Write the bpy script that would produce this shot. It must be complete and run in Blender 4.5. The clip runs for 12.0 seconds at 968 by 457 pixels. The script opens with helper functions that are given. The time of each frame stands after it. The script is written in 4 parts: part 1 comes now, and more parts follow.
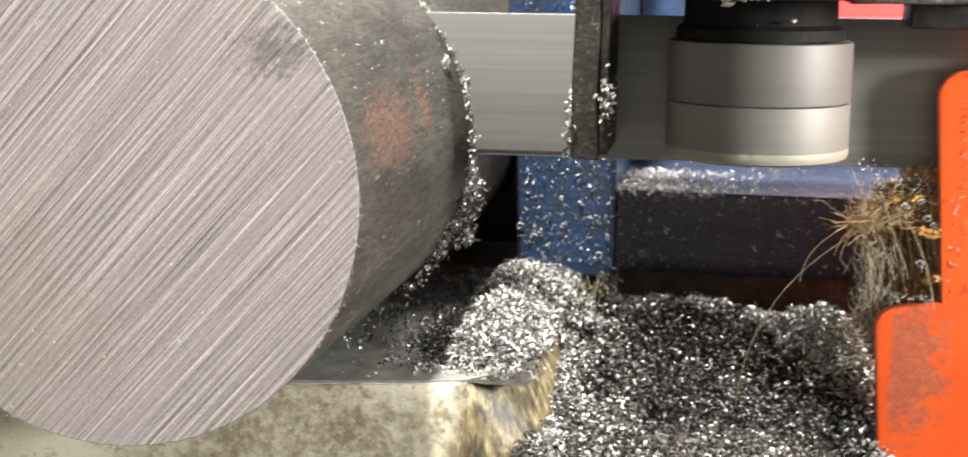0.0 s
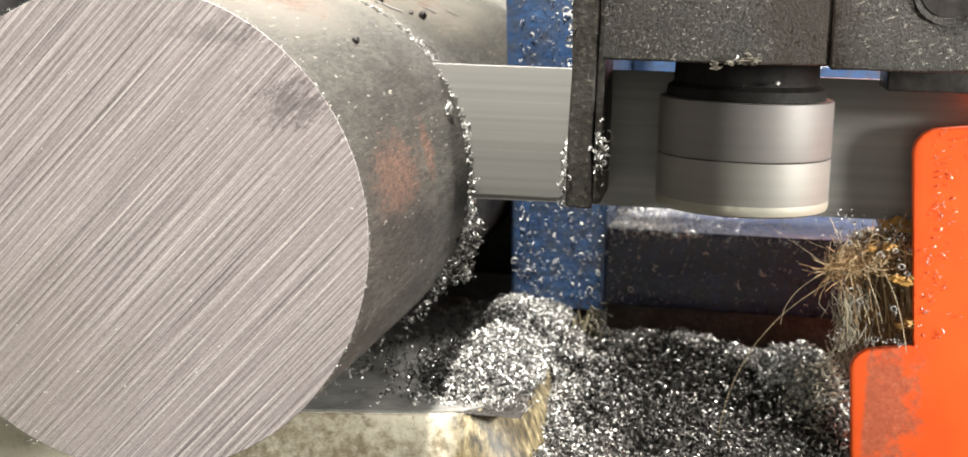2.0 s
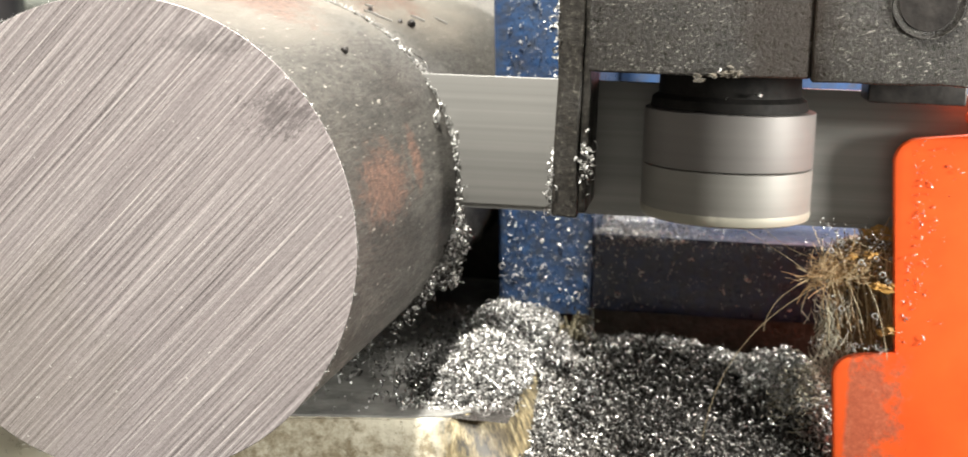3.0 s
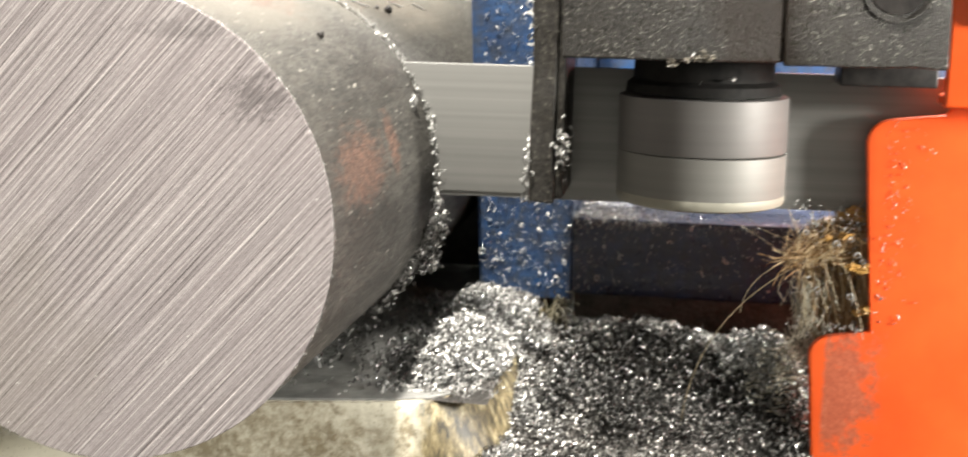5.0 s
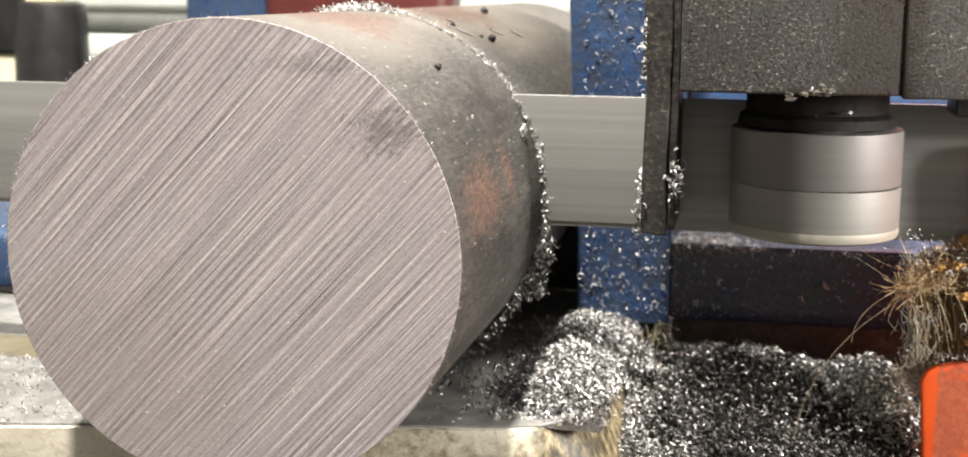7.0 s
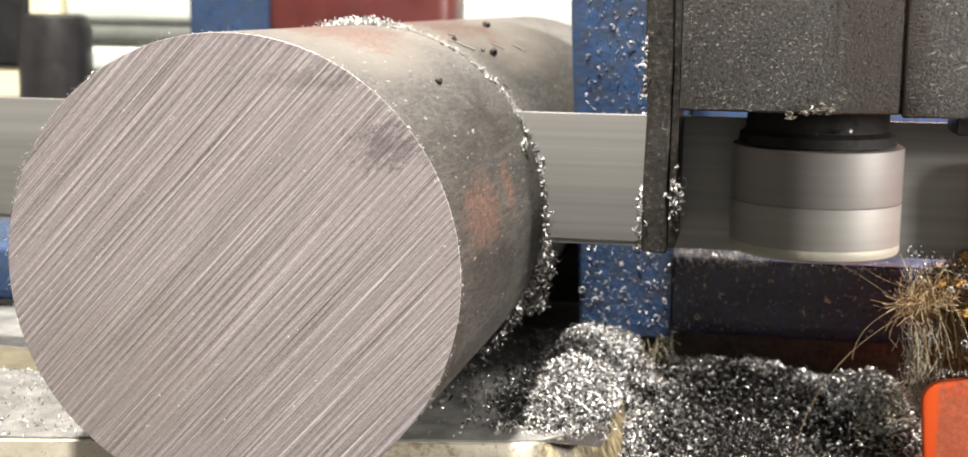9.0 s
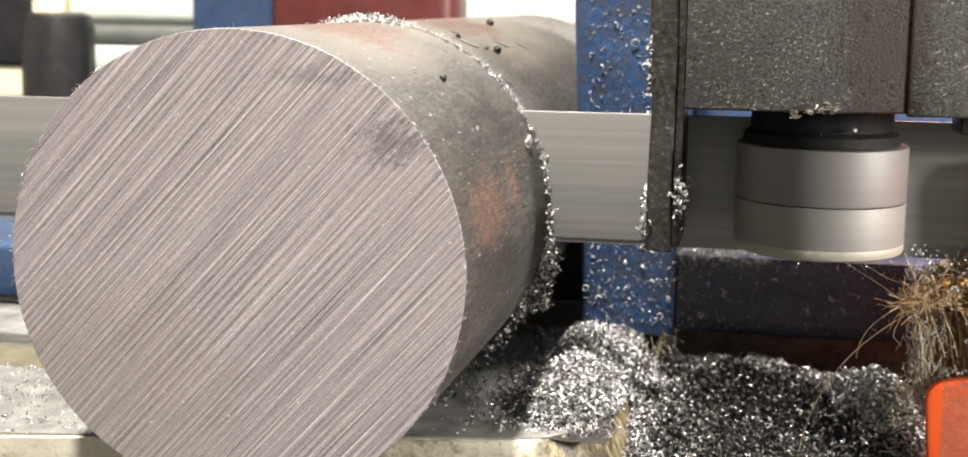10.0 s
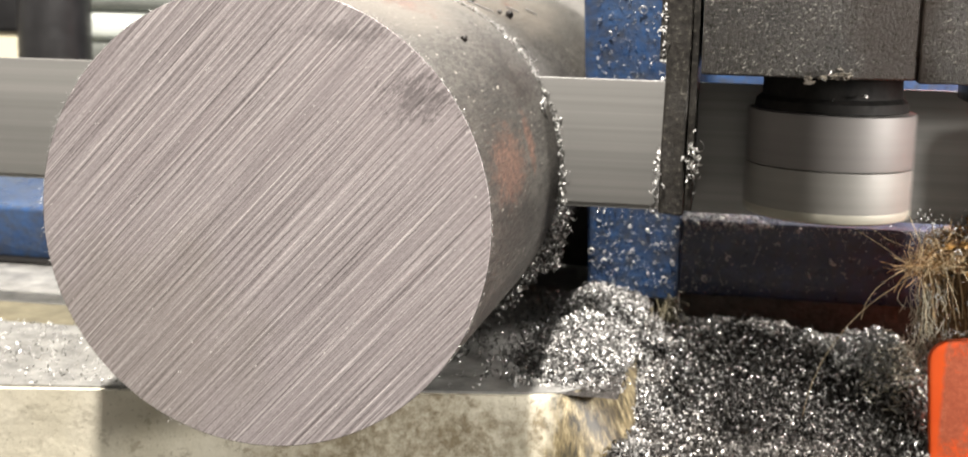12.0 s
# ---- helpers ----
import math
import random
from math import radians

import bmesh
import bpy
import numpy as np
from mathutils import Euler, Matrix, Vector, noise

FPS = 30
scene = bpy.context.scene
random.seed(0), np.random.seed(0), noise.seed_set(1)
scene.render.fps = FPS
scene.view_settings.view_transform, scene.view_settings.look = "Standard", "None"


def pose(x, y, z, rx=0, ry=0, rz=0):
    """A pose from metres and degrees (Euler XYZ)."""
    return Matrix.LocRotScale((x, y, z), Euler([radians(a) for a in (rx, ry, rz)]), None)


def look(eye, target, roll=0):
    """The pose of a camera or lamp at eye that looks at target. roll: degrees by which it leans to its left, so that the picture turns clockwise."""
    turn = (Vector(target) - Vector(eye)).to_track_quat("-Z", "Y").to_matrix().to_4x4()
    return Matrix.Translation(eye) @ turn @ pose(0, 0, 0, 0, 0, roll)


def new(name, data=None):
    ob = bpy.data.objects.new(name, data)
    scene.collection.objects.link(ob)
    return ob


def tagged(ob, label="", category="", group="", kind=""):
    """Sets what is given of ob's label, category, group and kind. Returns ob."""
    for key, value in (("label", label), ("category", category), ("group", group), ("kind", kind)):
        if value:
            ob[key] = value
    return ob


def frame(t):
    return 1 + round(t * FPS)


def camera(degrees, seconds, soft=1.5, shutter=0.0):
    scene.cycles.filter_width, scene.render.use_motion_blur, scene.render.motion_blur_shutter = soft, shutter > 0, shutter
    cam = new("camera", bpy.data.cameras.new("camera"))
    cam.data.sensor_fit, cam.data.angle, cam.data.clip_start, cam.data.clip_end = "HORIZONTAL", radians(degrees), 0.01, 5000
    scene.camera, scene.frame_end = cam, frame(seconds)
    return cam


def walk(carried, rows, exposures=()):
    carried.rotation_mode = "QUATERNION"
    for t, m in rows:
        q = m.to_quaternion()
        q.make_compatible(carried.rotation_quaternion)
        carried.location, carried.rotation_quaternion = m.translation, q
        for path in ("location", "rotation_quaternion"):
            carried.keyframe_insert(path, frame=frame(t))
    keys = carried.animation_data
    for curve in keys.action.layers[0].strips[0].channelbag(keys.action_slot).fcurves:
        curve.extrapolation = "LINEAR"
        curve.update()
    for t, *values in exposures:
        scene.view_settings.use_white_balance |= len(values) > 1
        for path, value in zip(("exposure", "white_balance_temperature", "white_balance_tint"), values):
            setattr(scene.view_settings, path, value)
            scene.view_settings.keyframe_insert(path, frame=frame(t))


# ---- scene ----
cam = camera(38.0, 12.0, shutter=0.9)
PATH = [
    (0, (0.06749, -0.19200, 0.05461), (0.02523, 0.04990, 0.00776), 0.494),
    (0.5, (0.07131, -0.19772, 0.05572), (0.03049, 0.04468, 0.01014), 0.907),
    (1, (0.07326, -0.20004, 0.05634), (0.03326, 0.04267, 0.01169), 0.857),
    (1.5, (0.06923, -0.20000, 0.05859), (0.02902, 0.04275, 0.01437), 1.349),
    (2, (0.06749, -0.20192, 0.05946), (0.02734, 0.04095, 0.01582), 1.545),
    (2.5, (0.06690, -0.20179, 0.05973), (0.02761, 0.04124, 0.01624), 1.558),
    (3, (0.06840, -0.20428, 0.06074), (0.02982, 0.03889, 0.01738), 1.675),
    (4.8, (0.07069, -0.20587, 0.06094), (0.03580, 0.03754, 0.01583), 1.021),
    (5, (0.06979, -0.20542, 0.05970), (0.03377, 0.03790, 0.01500), 1.168),
    (5.5, (0.06577, -0.20216, 0.05737), (0.02673, 0.04068, 0.01261), 0.987),
    (6, (0.06175, -0.20407, 0.05923), (0.02003, 0.03840, 0.01485), 0.687),
    (6.5, (0.06278, -0.20650, 0.06090), (0.02021, 0.03594, 0.01717), 0.831),
    (7, (0.06129, -0.20790, 0.06182), (0.01610, 0.03431, 0.01950), 0.666),
    (7.5, (0.06105, -0.20673, 0.06201), (0.01528, 0.03554, 0.02067), 0.619),
    (9.5, (0.06192, -0.20815, 0.06224), (0.01587, 0.03426, 0.02203), 0.727),
    (10, (0.06140, -0.20804, 0.06169), (0.01516, 0.03434, 0.02152), 0.771),
    (10.5, (0.05905, -0.20826, 0.06134), (0.01288, 0.03405, 0.02065), 1.084),
    (11, (0.05786, -0.20791, 0.06065), (0.01366, 0.03463, 0.01917), 1.271),
    (11.5, (0.05761, -0.21008, 0.06029), (0.01440, 0.03252, 0.01813), 1.317),
    (12, (0.05660, -0.21336, 0.05938), (0.01453, 0.02914, 0.01554), 1.374),
]
walk(cam, [(t, look(eye, target, roll)) for t, eye, target, roll in PATH],
     [(0, -0.06, 6400, 6.8), (5.0, -0.02, 6450, 6.8), (5.5, -0.06, 6500, 8.5), (6.2, -0.2, 6500, 9.5), (7.5, -0.24, 6450, 10.5), (12, -0.24, 6450, 10.5)])
cam.data.dof.use_dof = True
cam.data.dof.focus_distance = 0.175
cam.data.dof.aperture_fstop = 52.0

# ---- light: a work lamp above, an added fill at the right, tubes over and behind the machine ----
world = bpy.data.worlds.new("workshop_air")
scene.world = world
world.use_nodes = True
world.node_tree.nodes["Background"].inputs[0].default_value = (1.0, 0.97, 0.93, 1)
world.node_tree.nodes["Background"].inputs[1].default_value = 0.06


def area_lamp(name, eye, target, size, watts, colour, size_y=None):
    data = bpy.data.lights.new(name, "AREA")
    data.energy, data.color, data.size = watts, colour, size
    data.shape = "RECTANGLE" if size_y else "DISK"
    if size_y:
        data.size_y = size_y
    ob = new(name, data)
    ob.matrix_basis = look(eye, target)
    return ob


area_lamp("work_lamp", (0.012, -0.17, 0.62), (0.02, 0.0, 0.02), 0.035, 24, (1.0, 0.925, 0.835))
# unseen fill light, added to brighten the guard, rollers and brush
area_lamp("fill_lamp", (0.29, -0.088, 0.07), (0.085, 0.0, 0.02), 0.05, 1.75, (1.0, 0.95, 0.88))
area_lamp("ceiling_tube", (0.0, 0.4, 0.77), (0.0, 0.4, 0), 0.9, 2.6, (1.0, 0.97, 0.92), 0.1)
area_lamp("side_tube", (0.27, 0.36, 0.45), (0.07, 0.015, 0.0), 0.14, 8.5, (1.0, 0.93, 0.85), 0.14)

# ---- materials ----


class Nodes:
    """A short way to write a node material."""

    def __init__(self, name, rough=0.5, metal=0.0):
        self.mat = bpy.data.materials.new(name)
        self.mat.use_nodes = True
        self.tree = self.mat.node_tree
        self.bsdf = self.tree.nodes["Principled BSDF"]
        self.bsdf.inputs["Roughness"].default_value = rough
        self.bsdf.inputs["Metallic"].default_value = metal
        self.where = self.add("ShaderNodeTexCoord").outputs["Object"]

    def add(self, kind):
        return self.tree.nodes.new(kind)

    def link(self, a, b):
        if isinstance(a, bpy.types.NodeSocket):
            self.tree.links.new(a, b)
        else:
            b.default_value = a

    def mapped(self, scale=(1, 1, 1), turn=(0, 0, 0), shift=(0, 0, 0)):
        r = self.add("ShaderNodeMapping")
        r.inputs["Rotation"].default_value = [radians(a) for a in turn]
        self.link(self.where, r.inputs["Vector"])
        n = self.add("ShaderNodeMapping")
        n.inputs["Scale"].default_value = scale
        n.inputs["Location"].default_value = shift
        self.link(r.outputs[0], n.inputs["Vector"])
        return n.outputs[0]

    def noise(self, scale, detail=4, rough=0.55, at=None, distort=0.0):
        n = self.add("ShaderNodeTexNoise")
        n.inputs["Scale"].default_value = scale
        n.inputs["Detail"].default_value = detail
        n.inputs["Roughness"].default_value = rough
        n.inputs["Distortion"].default_value = distort
        self.link(at or self.where, n.inputs["Vector"])
        return n.outputs["Fac"]

    def ramp(self, fac, *stops):
        n = self.add("ShaderNodeValToRGB")
        e = n.color_ramp.elements
        while len(e) < len(stops):
            e.new(0.5)
        for el, (p, c) in zip(e, stops):
            el.position = p
            el.color = (c, c, c, 1) if isinstance(c, (int, float)) else (*c, 1)
        self.link(fac, n.inputs["Fac"])
        return n.outputs["Color"]

    def mix(self, fac, a, b, blend="MIX"):
        n = self.add("ShaderNodeMix")
        n.data_type, n.blend_type = "RGBA", blend
        self.link(fac, n.inputs["Factor"])
        for v, s in ((a, n.inputs[6]), (b, n.inputs[7])):
            self.link((*v, 1) if isinstance(v, tuple) and len(v) == 3 else v, s)
        return n.outputs[2]

    def math(self, op, a, b=0.0, c=0.0):
        n = self.add("ShaderNodeMath")
        n.operation = op
        for v, s in zip((a, b, c), n.inputs):
            self.link(v, s)
        return n.outputs[0]

    def axes(self):
        n = self.add("ShaderNodeSeparateXYZ")
        self.link(self.where, n.inputs[0])
        return n.outputs

    def near(self, centre, size, wobble=None, amount=0.0):
        """1 at the centre, 0 past the size (metres per axis), with an uneven edge."""
        n = self.add("ShaderNodeVectorMath")
        n.operation = "SUBTRACT"
        self.link(self.where, n.inputs[0])
        n.inputs[1].default_value = centre
        d = self.add("ShaderNodeVectorMath")
        d.operation = "DIVIDE"
        self.link(n.outputs[0], d.inputs[0])
        d.inputs[1].default_value = size
        ln = self.add("ShaderNodeVectorMath")
        ln.operation = "LENGTH"
        self.link(d.outputs[0], ln.inputs[0])
        v = ln.outputs["Value"]
        if wobble is not None:
            v = self.math("ADD", v, self.math("MULTIPLY", self.math("SUBTRACT", wobble, 0.5), amount))
        m = self.add("ShaderNodeMapRange")
        m.inputs[1].default_value, m.inputs[2].default_value = 0.55, 1.0
        m.inputs[3].default_value, m.inputs[4].default_value = 1.0, 0.0
        self.link(v, m.inputs[0])
        return m.outputs[0]

    def base(self, c):
        self.link((*c, 1) if isinstance(c, tuple) else c, self.bsdf.inputs["Base Color"])

    def rough(self, r):
        self.link(r, self.bsdf.inputs["Roughness"])

    def metal(self, r):
        self.link(r, self.bsdf.inputs["Metallic"])

    def bump(self, height, strength=0.4, depth=0.0002):
        n = self.add("ShaderNodeBump")
        n.inputs["Strength"].default_value = strength
        n.inputs["Distance"].default_value = depth
        self.link(height, n.inputs["Height"])
        self.link(n.outputs[0], self.bsdf.inputs["Normal"])


def sawn_steel():
    """Freshly sawn end grain: slightly curved parallel tooth marks, a few dark pits."""
    m = Nodes("sawn_steel", 0.42, 0.25)
    # tooth marks lean to the upper right; each pass sits at a slightly different slant
    fine = m.noise(1.0, 3, 0.8, m.mapped((3900, 1, 24), (0, -43, 0)))
    mid = m.noise(1.0, 2, 0.5, m.mapped((1700, 1, 12), (0, -41.5, 0), (3, 0, 1)))
    wave = m.add("ShaderNodeTexWave")
    wave.bands_direction = "X"
    wave.inputs["Scale"].default_value = 0.37
    wave.inputs["Distortion"].default_value = 5.0
    wave.inputs["Detail"].default_value = 2.0
    wave.inputs["Detail Scale"].default_value = 0.4
    m.link(m.mapped((1000, 1000, 45), (0, -42.5, 0)), wave.inputs["Vector"])
    grit = m.noise(3500, 3, 0.7)
    lines = m.math("ADD", m.math("MULTIPLY", fine, 0.60), m.math("ADD", m.math("MULTIPLY", mid, 0.13), m.math("MULTIPLY", grit, 0.17)))
    lines = m.math("ADD", lines, m.math("MULTIPLY", wave.outputs["Fac"], 0.065))
    tone = m.ramp(lines, (0.35, (0.12, 0.105, 0.107)), (0.43, (0.27, 0.242, 0.246)), (0.52, (0.39, 0.355, 0.36)), (0.645, (0.70, 0.655, 0.65)))
    cloud = m.noise(90, 3, 0.6)
    tone = m.mix(m.ramp(cloud, (0.45, 0.0), (0.75, 0.28)), tone, (0.34, 0.295, 0.303))
    pits = m.noise(1700, 5, 0.85, m.mapped((1, 1, 0.45), (0, -43, 0)))
    spot = m.near((0.0195, -0.049, 0.0452), (0.0042, 1.0, 0.0027), pits, 6.5)
    spot2 = m.near((0.0105, -0.049, 0.0525), (0.005, 1.0, 0.0012), pits, 6.5)
    dark = m.math("MULTIPLY", m.math("MAXIMUM", spot, m.math("MULTIPLY", spot2, 0.6)), 0.48)
    tone = m.mix(dark, tone, (0.05, 0.045, 0.045))
    film = m.near((-0.017, -0.049, 0.013), (0.019, 1.0, 0.017), cloud, 1.4)
    tone = m.mix(m.math("MULTIPLY", film, 0.22), tone, (0.2, 0.178, 0.13))
    # sparkling points of light, painted as pale specks in the colour
    glint = m.ramp(m.noise(1500, 2, 0.5), (0.735, 0.0), (0.78, 0.7))
    tone = m.mix(glint, tone, (0.85, 0.83, 0.8))
    m.base(tone)
    m.rough(m.ramp(lines, (0.35, 0.55), (0.7, 0.36)))
    m.bump(lines, 0.8, 0.00022)
    return m.mat


def mill_scale():
    """Hot-rolled skin: grey-black scale, pale scuffs, brown rust patches."""
    m = Nodes("mill_scale", 0.55, 0.25)
    drawn = m.mapped((1, 0.22, 1))
    grain = m.noise(1500, 6, 0.8, drawn)
    cloud = m.noise(170, 6, 0.7, drawn)
    tone = m.ramp(cloud, (0.32, (0.026, 0.024, 0.021)), (0.5, (0.056, 0.052, 0.046)), (0.70, (0.10, 0.094, 0.083)))
    tone = m.mix(m.ramp(grain, (0.46, 0.0), (0.6, 0.7)), tone, (0.018, 0.017, 0.016))
    tone = m.mix(m.ramp(m.noise(1900, 3, 0.6, drawn), (0.66, 0.0), (0.71, 0.8)), tone, (0.36, 0.34, 0.3))
    # paler along the top of the stock, weaker on the offcut
    patch_mask = m.math("MAXIMUM", m.near((0.006, 0.05, 0.062), (0.026, 0.075, 0.02), cloud, 1.2), m.math("MULTIPLY", m.near((0.008, -0.026, 0.06), (0.02, 0.04, 0.012), cloud, 1.2), 0.6))
    tone = m.mix(m.math("MULTIPLY", patch_mask, 0.48), tone, m.ramp(grain, (0.4, (0.16, 0.14, 0.115)), (0.62, (0.33, 0.3, 0.255))))
    rusty = m.ramp(m.noise(1500, 6, 0.85, m.mapped((1, 0.6, 1))), (0.38, (0.022, 0.014, 0.01)), (0.5, (0.075, 0.042, 0.03)), (0.66, (0.165, 0.092, 0.066)))
    edge = m.noise(900, 6, 0.85, m.mapped((1, 0.5, 1)))
    side = m.near((0.0287, -0.033, 0.0352), (0.02, 0.0125, 0.0056), edge, 3.4)
    side2 = m.near((0.0294, -0.0158, 0.0362), (0.02, 0.0034, 0.0048), edge, 3.0)
    top = m.near((0.004, -0.017, 0.058), (0.0115, 0.019, 0.02), m.noise(300, 6, 0.8, drawn), 3.0)
    back = m.near((0.004, 0.04, 0.058), (0.012, 0.03, 0.02), m.noise(300, 6, 0.8, drawn), 3.0)
    rust = m.math("MAXIMUM", m.math("MAXIMUM", side, side2), m.math("MULTIPLY", m.math("MAXIMUM", top, back), 0.95))
    tone = m.mix(m.math("MULTIPLY", rust, 0.97), tone, rusty)
    m.base(tone)
    m.rough(m.math("ADD", m.math("MULTIPLY", grain, 0.4), 0.42))
    m.metal(m.math("SUBTRACT", 0.35, m.math("MULTIPLY", rust, 0.35)))
    m.bump(m.math("ADD", grain, m.math("MULTIPLY", m.noise(700, 5, 0.75, drawn), 0.9)), 0.9, 0.0003)
    return m.mat


def blade_steel():
    m = Nodes("blade_steel", 0.4, 0.3)
    streak = m.noise(1.0, 4, 0.6, m.mapped((4, 4, 900)))
    broad = m.noise(1.0, 2, 0.5, m.mapped((2, 2, 190), (0, 0, 0), (0, 0, 3)))
    s = m.math("ADD", m.math("MULTIPLY", streak, 0.5), m.math("MULTIPLY", broad, 0.5))
    m.base(m.ramp(s, (0.3, (0.16, 0.16, 0.153)), (0.5, (0.205, 0.205, 0.197)), (0.7, (0.26, 0.256, 0.245))))
    m.rough(m.ramp(s, (0.3, 0.46), (0.7, 0.34)))
    m.bump(streak, 0.12, 0.0001)
    return m.mat


def cast_black():
    """Rough black cast iron with an oily film and tiny bright nicks."""
    m = Nodes("black_casting", 0.5, 0.1)
    m.bsdf.inputs["Specular IOR Level"].default_value = 0.25
    grain = m.noise(2400, 5, 0.75)
    lump = m.noise(1000, 6, 0.8)
    tone = m.mix(m.ramp(m.noise(120, 4), (0.4, 0.0), (0.75, 0.7)), m.ramp(grain, (0.35, (0.008, 0.0075, 0.007)), (0.7, (0.034, 0.031, 0.027))), (0.030, 0.027, 0.023))
    patchy = m.ramp(m.noise(210, 4, 0.6), (0.38, 0.15), (0.62, 1.0))
    nick = m.ramp(m.noise(1700, 6, 0.85, m.mapped((0.8, 1, 1.5), (0, 20, 0))), (0.57, 0.0), (0.66, 1.0))
    nick = m.math("MULTIPLY", nick, patchy)
    # oily stain that also paints in the shade of the turned-away facet
    oil = m.near((0.0775, -0.022, 0.062), (0.0075, 0.03, 0.08), m.noise(160, 4), 1.0)
    nick = m.math("MULTIPLY", nick, m.math("SUBTRACT", 1.0, m.math("MULTIPLY", oil, 0.85)))
    tone = m.mix(oil, tone, (0.013, 0.009, 0.006))
    m.base(m.mix(nick, tone, (0.52, 0.49, 0.45)))
    m.metal(m.math("MULTIPLY", nick, 0.6))
    m.rough(m.ramp(lump, (0.35, 0.2), (0.65, 0.5)))
    m.bump(m.math("ADD", m.math("MULTIPLY", grain, 1.0), lump), 0.7, 0.00028)
    return m.mat


def worn_plate():
    m = Nodes("worn_black_plate", 0.45, 0.3)
    grain = m.noise(1100, 5, 0.75)
    m.base(m.ramp(grain, (0.35, (0.012, 0.011, 0.010)), (0.58, (0.04, 0.037, 0.032)), (0.74, (0.2, 0.19, 0.16))))
    m.rough(m.ramp(m.noise(240, 3), (0.3, 0.3), (0.7, 0.6)))
    m.bump(grain, 0.6, 0.0003)
    return m.mat


def bearing_steel(name, tone, rough):
    m = Nodes(name, rough, 0.25)
    ring = m.noise(1.0, 3, 0.5, m.mapped((3, 3, 700)))
    m.base(m.mix(ring, tuple(c * 0.75 for c in tone), tuple(min(1, c * 1.2) for c in tone)))
    m.rough(m.math("ADD", m.math("MULTIPLY", ring, 0.2), rough - 0.08))
    return m.mat


def plain(name, low, high, scale, rough=0.5, metal=0.0, bump=0.2, depth=0.0002, detail=4):
    m = Nodes(name, rough, metal)
    n = m.noise(scale, detail, 0.6)
    m.base(m.ramp(n, (0.3, low), (0.7, high)))
    m.rough(m.math("ADD", m.math("MULTIPLY", m.noise(scale * 2.3, 3), 0.3), rough - 0.15))
    m.bump(m.noise(scale * 3, 4), bump, depth)
    return m.mat


def guard_paint():
    """Orange-red paint, rubbed grey near the lower free corner, small nicks."""
    m = Nodes("orange_paint", 0.36)
    fleck = m.noise(900, 5, 0.7)
    tone = m.ramp(m.noise(130, 3), (0.3, (0.86, 0.098, 0.013)), (0.7, (0.95, 0.125, 0.018)))
    patch_mask = m.near((0.0925, 0.003, -0.001), (0.0068, 0.1, 0.012), m.noise(420, 6, 0.75), 2.4)
    rim = m.add("ShaderNodeMapRange")
    m.link(m.math("ADD", m.axes()[0], m.math("MULTIPLY", m.noise(700, 4), 0.0008)), rim.inputs[0])
    rim.inputs[1].default_value, rim.inputs[2].default_value = 0.0908, 0.0914
    patch_mask = m.math("MULTIPLY", patch_mask, rim.outputs[0])
    tone = m.mix(m.math("MULTIPLY", patch_mask, 0.6), tone, m.ramp(m.noise(1300, 5, 0.8), (0.38, (0.12, 0.085, 0.07)), (0.55, (0.30, 0.15, 0.10)), (0.68, (0.44, 0.25, 0.18))))
    tone = m.mix(m.ramp(m.noise(1500, 5, 0.75), (0.64, 0.0), (0.72, 0.75)), tone, (0.22, 0.05, 0.02))
    m.base(tone)
    m.rough(m.math("ADD", m.math("MULTIPLY", fleck, 0.25), 0.25))
    m.bump(m.noise(500, 3), 0.12, 0.0002)
    return m.mat


def blue_paint(name="blue_paint", low=(0.012, 0.036, 0.10), high=(0.026, 0.068, 0.165), dirt=(0.035, 0.04, 0.05)):
    m = Nodes(name, 0.32)
    cloud = m.noise(140, 4, 0.6)
    tone = m.ramp(cloud, (0.3, low), (0.7, high))
    grime = m.ramp(m.noise(480, 5, 0.7), (0.36, 0.0), (0.64, 0.85))
    m.base(m.mix(grime, tone, dirt))
    m.rough(m.math("ADD", m.math("MULTIPLY", m.noise(300, 3), 0.3), 0.16))
    m.bump(m.noise(650, 4), 0.5, 0.0004)
    return m.mat


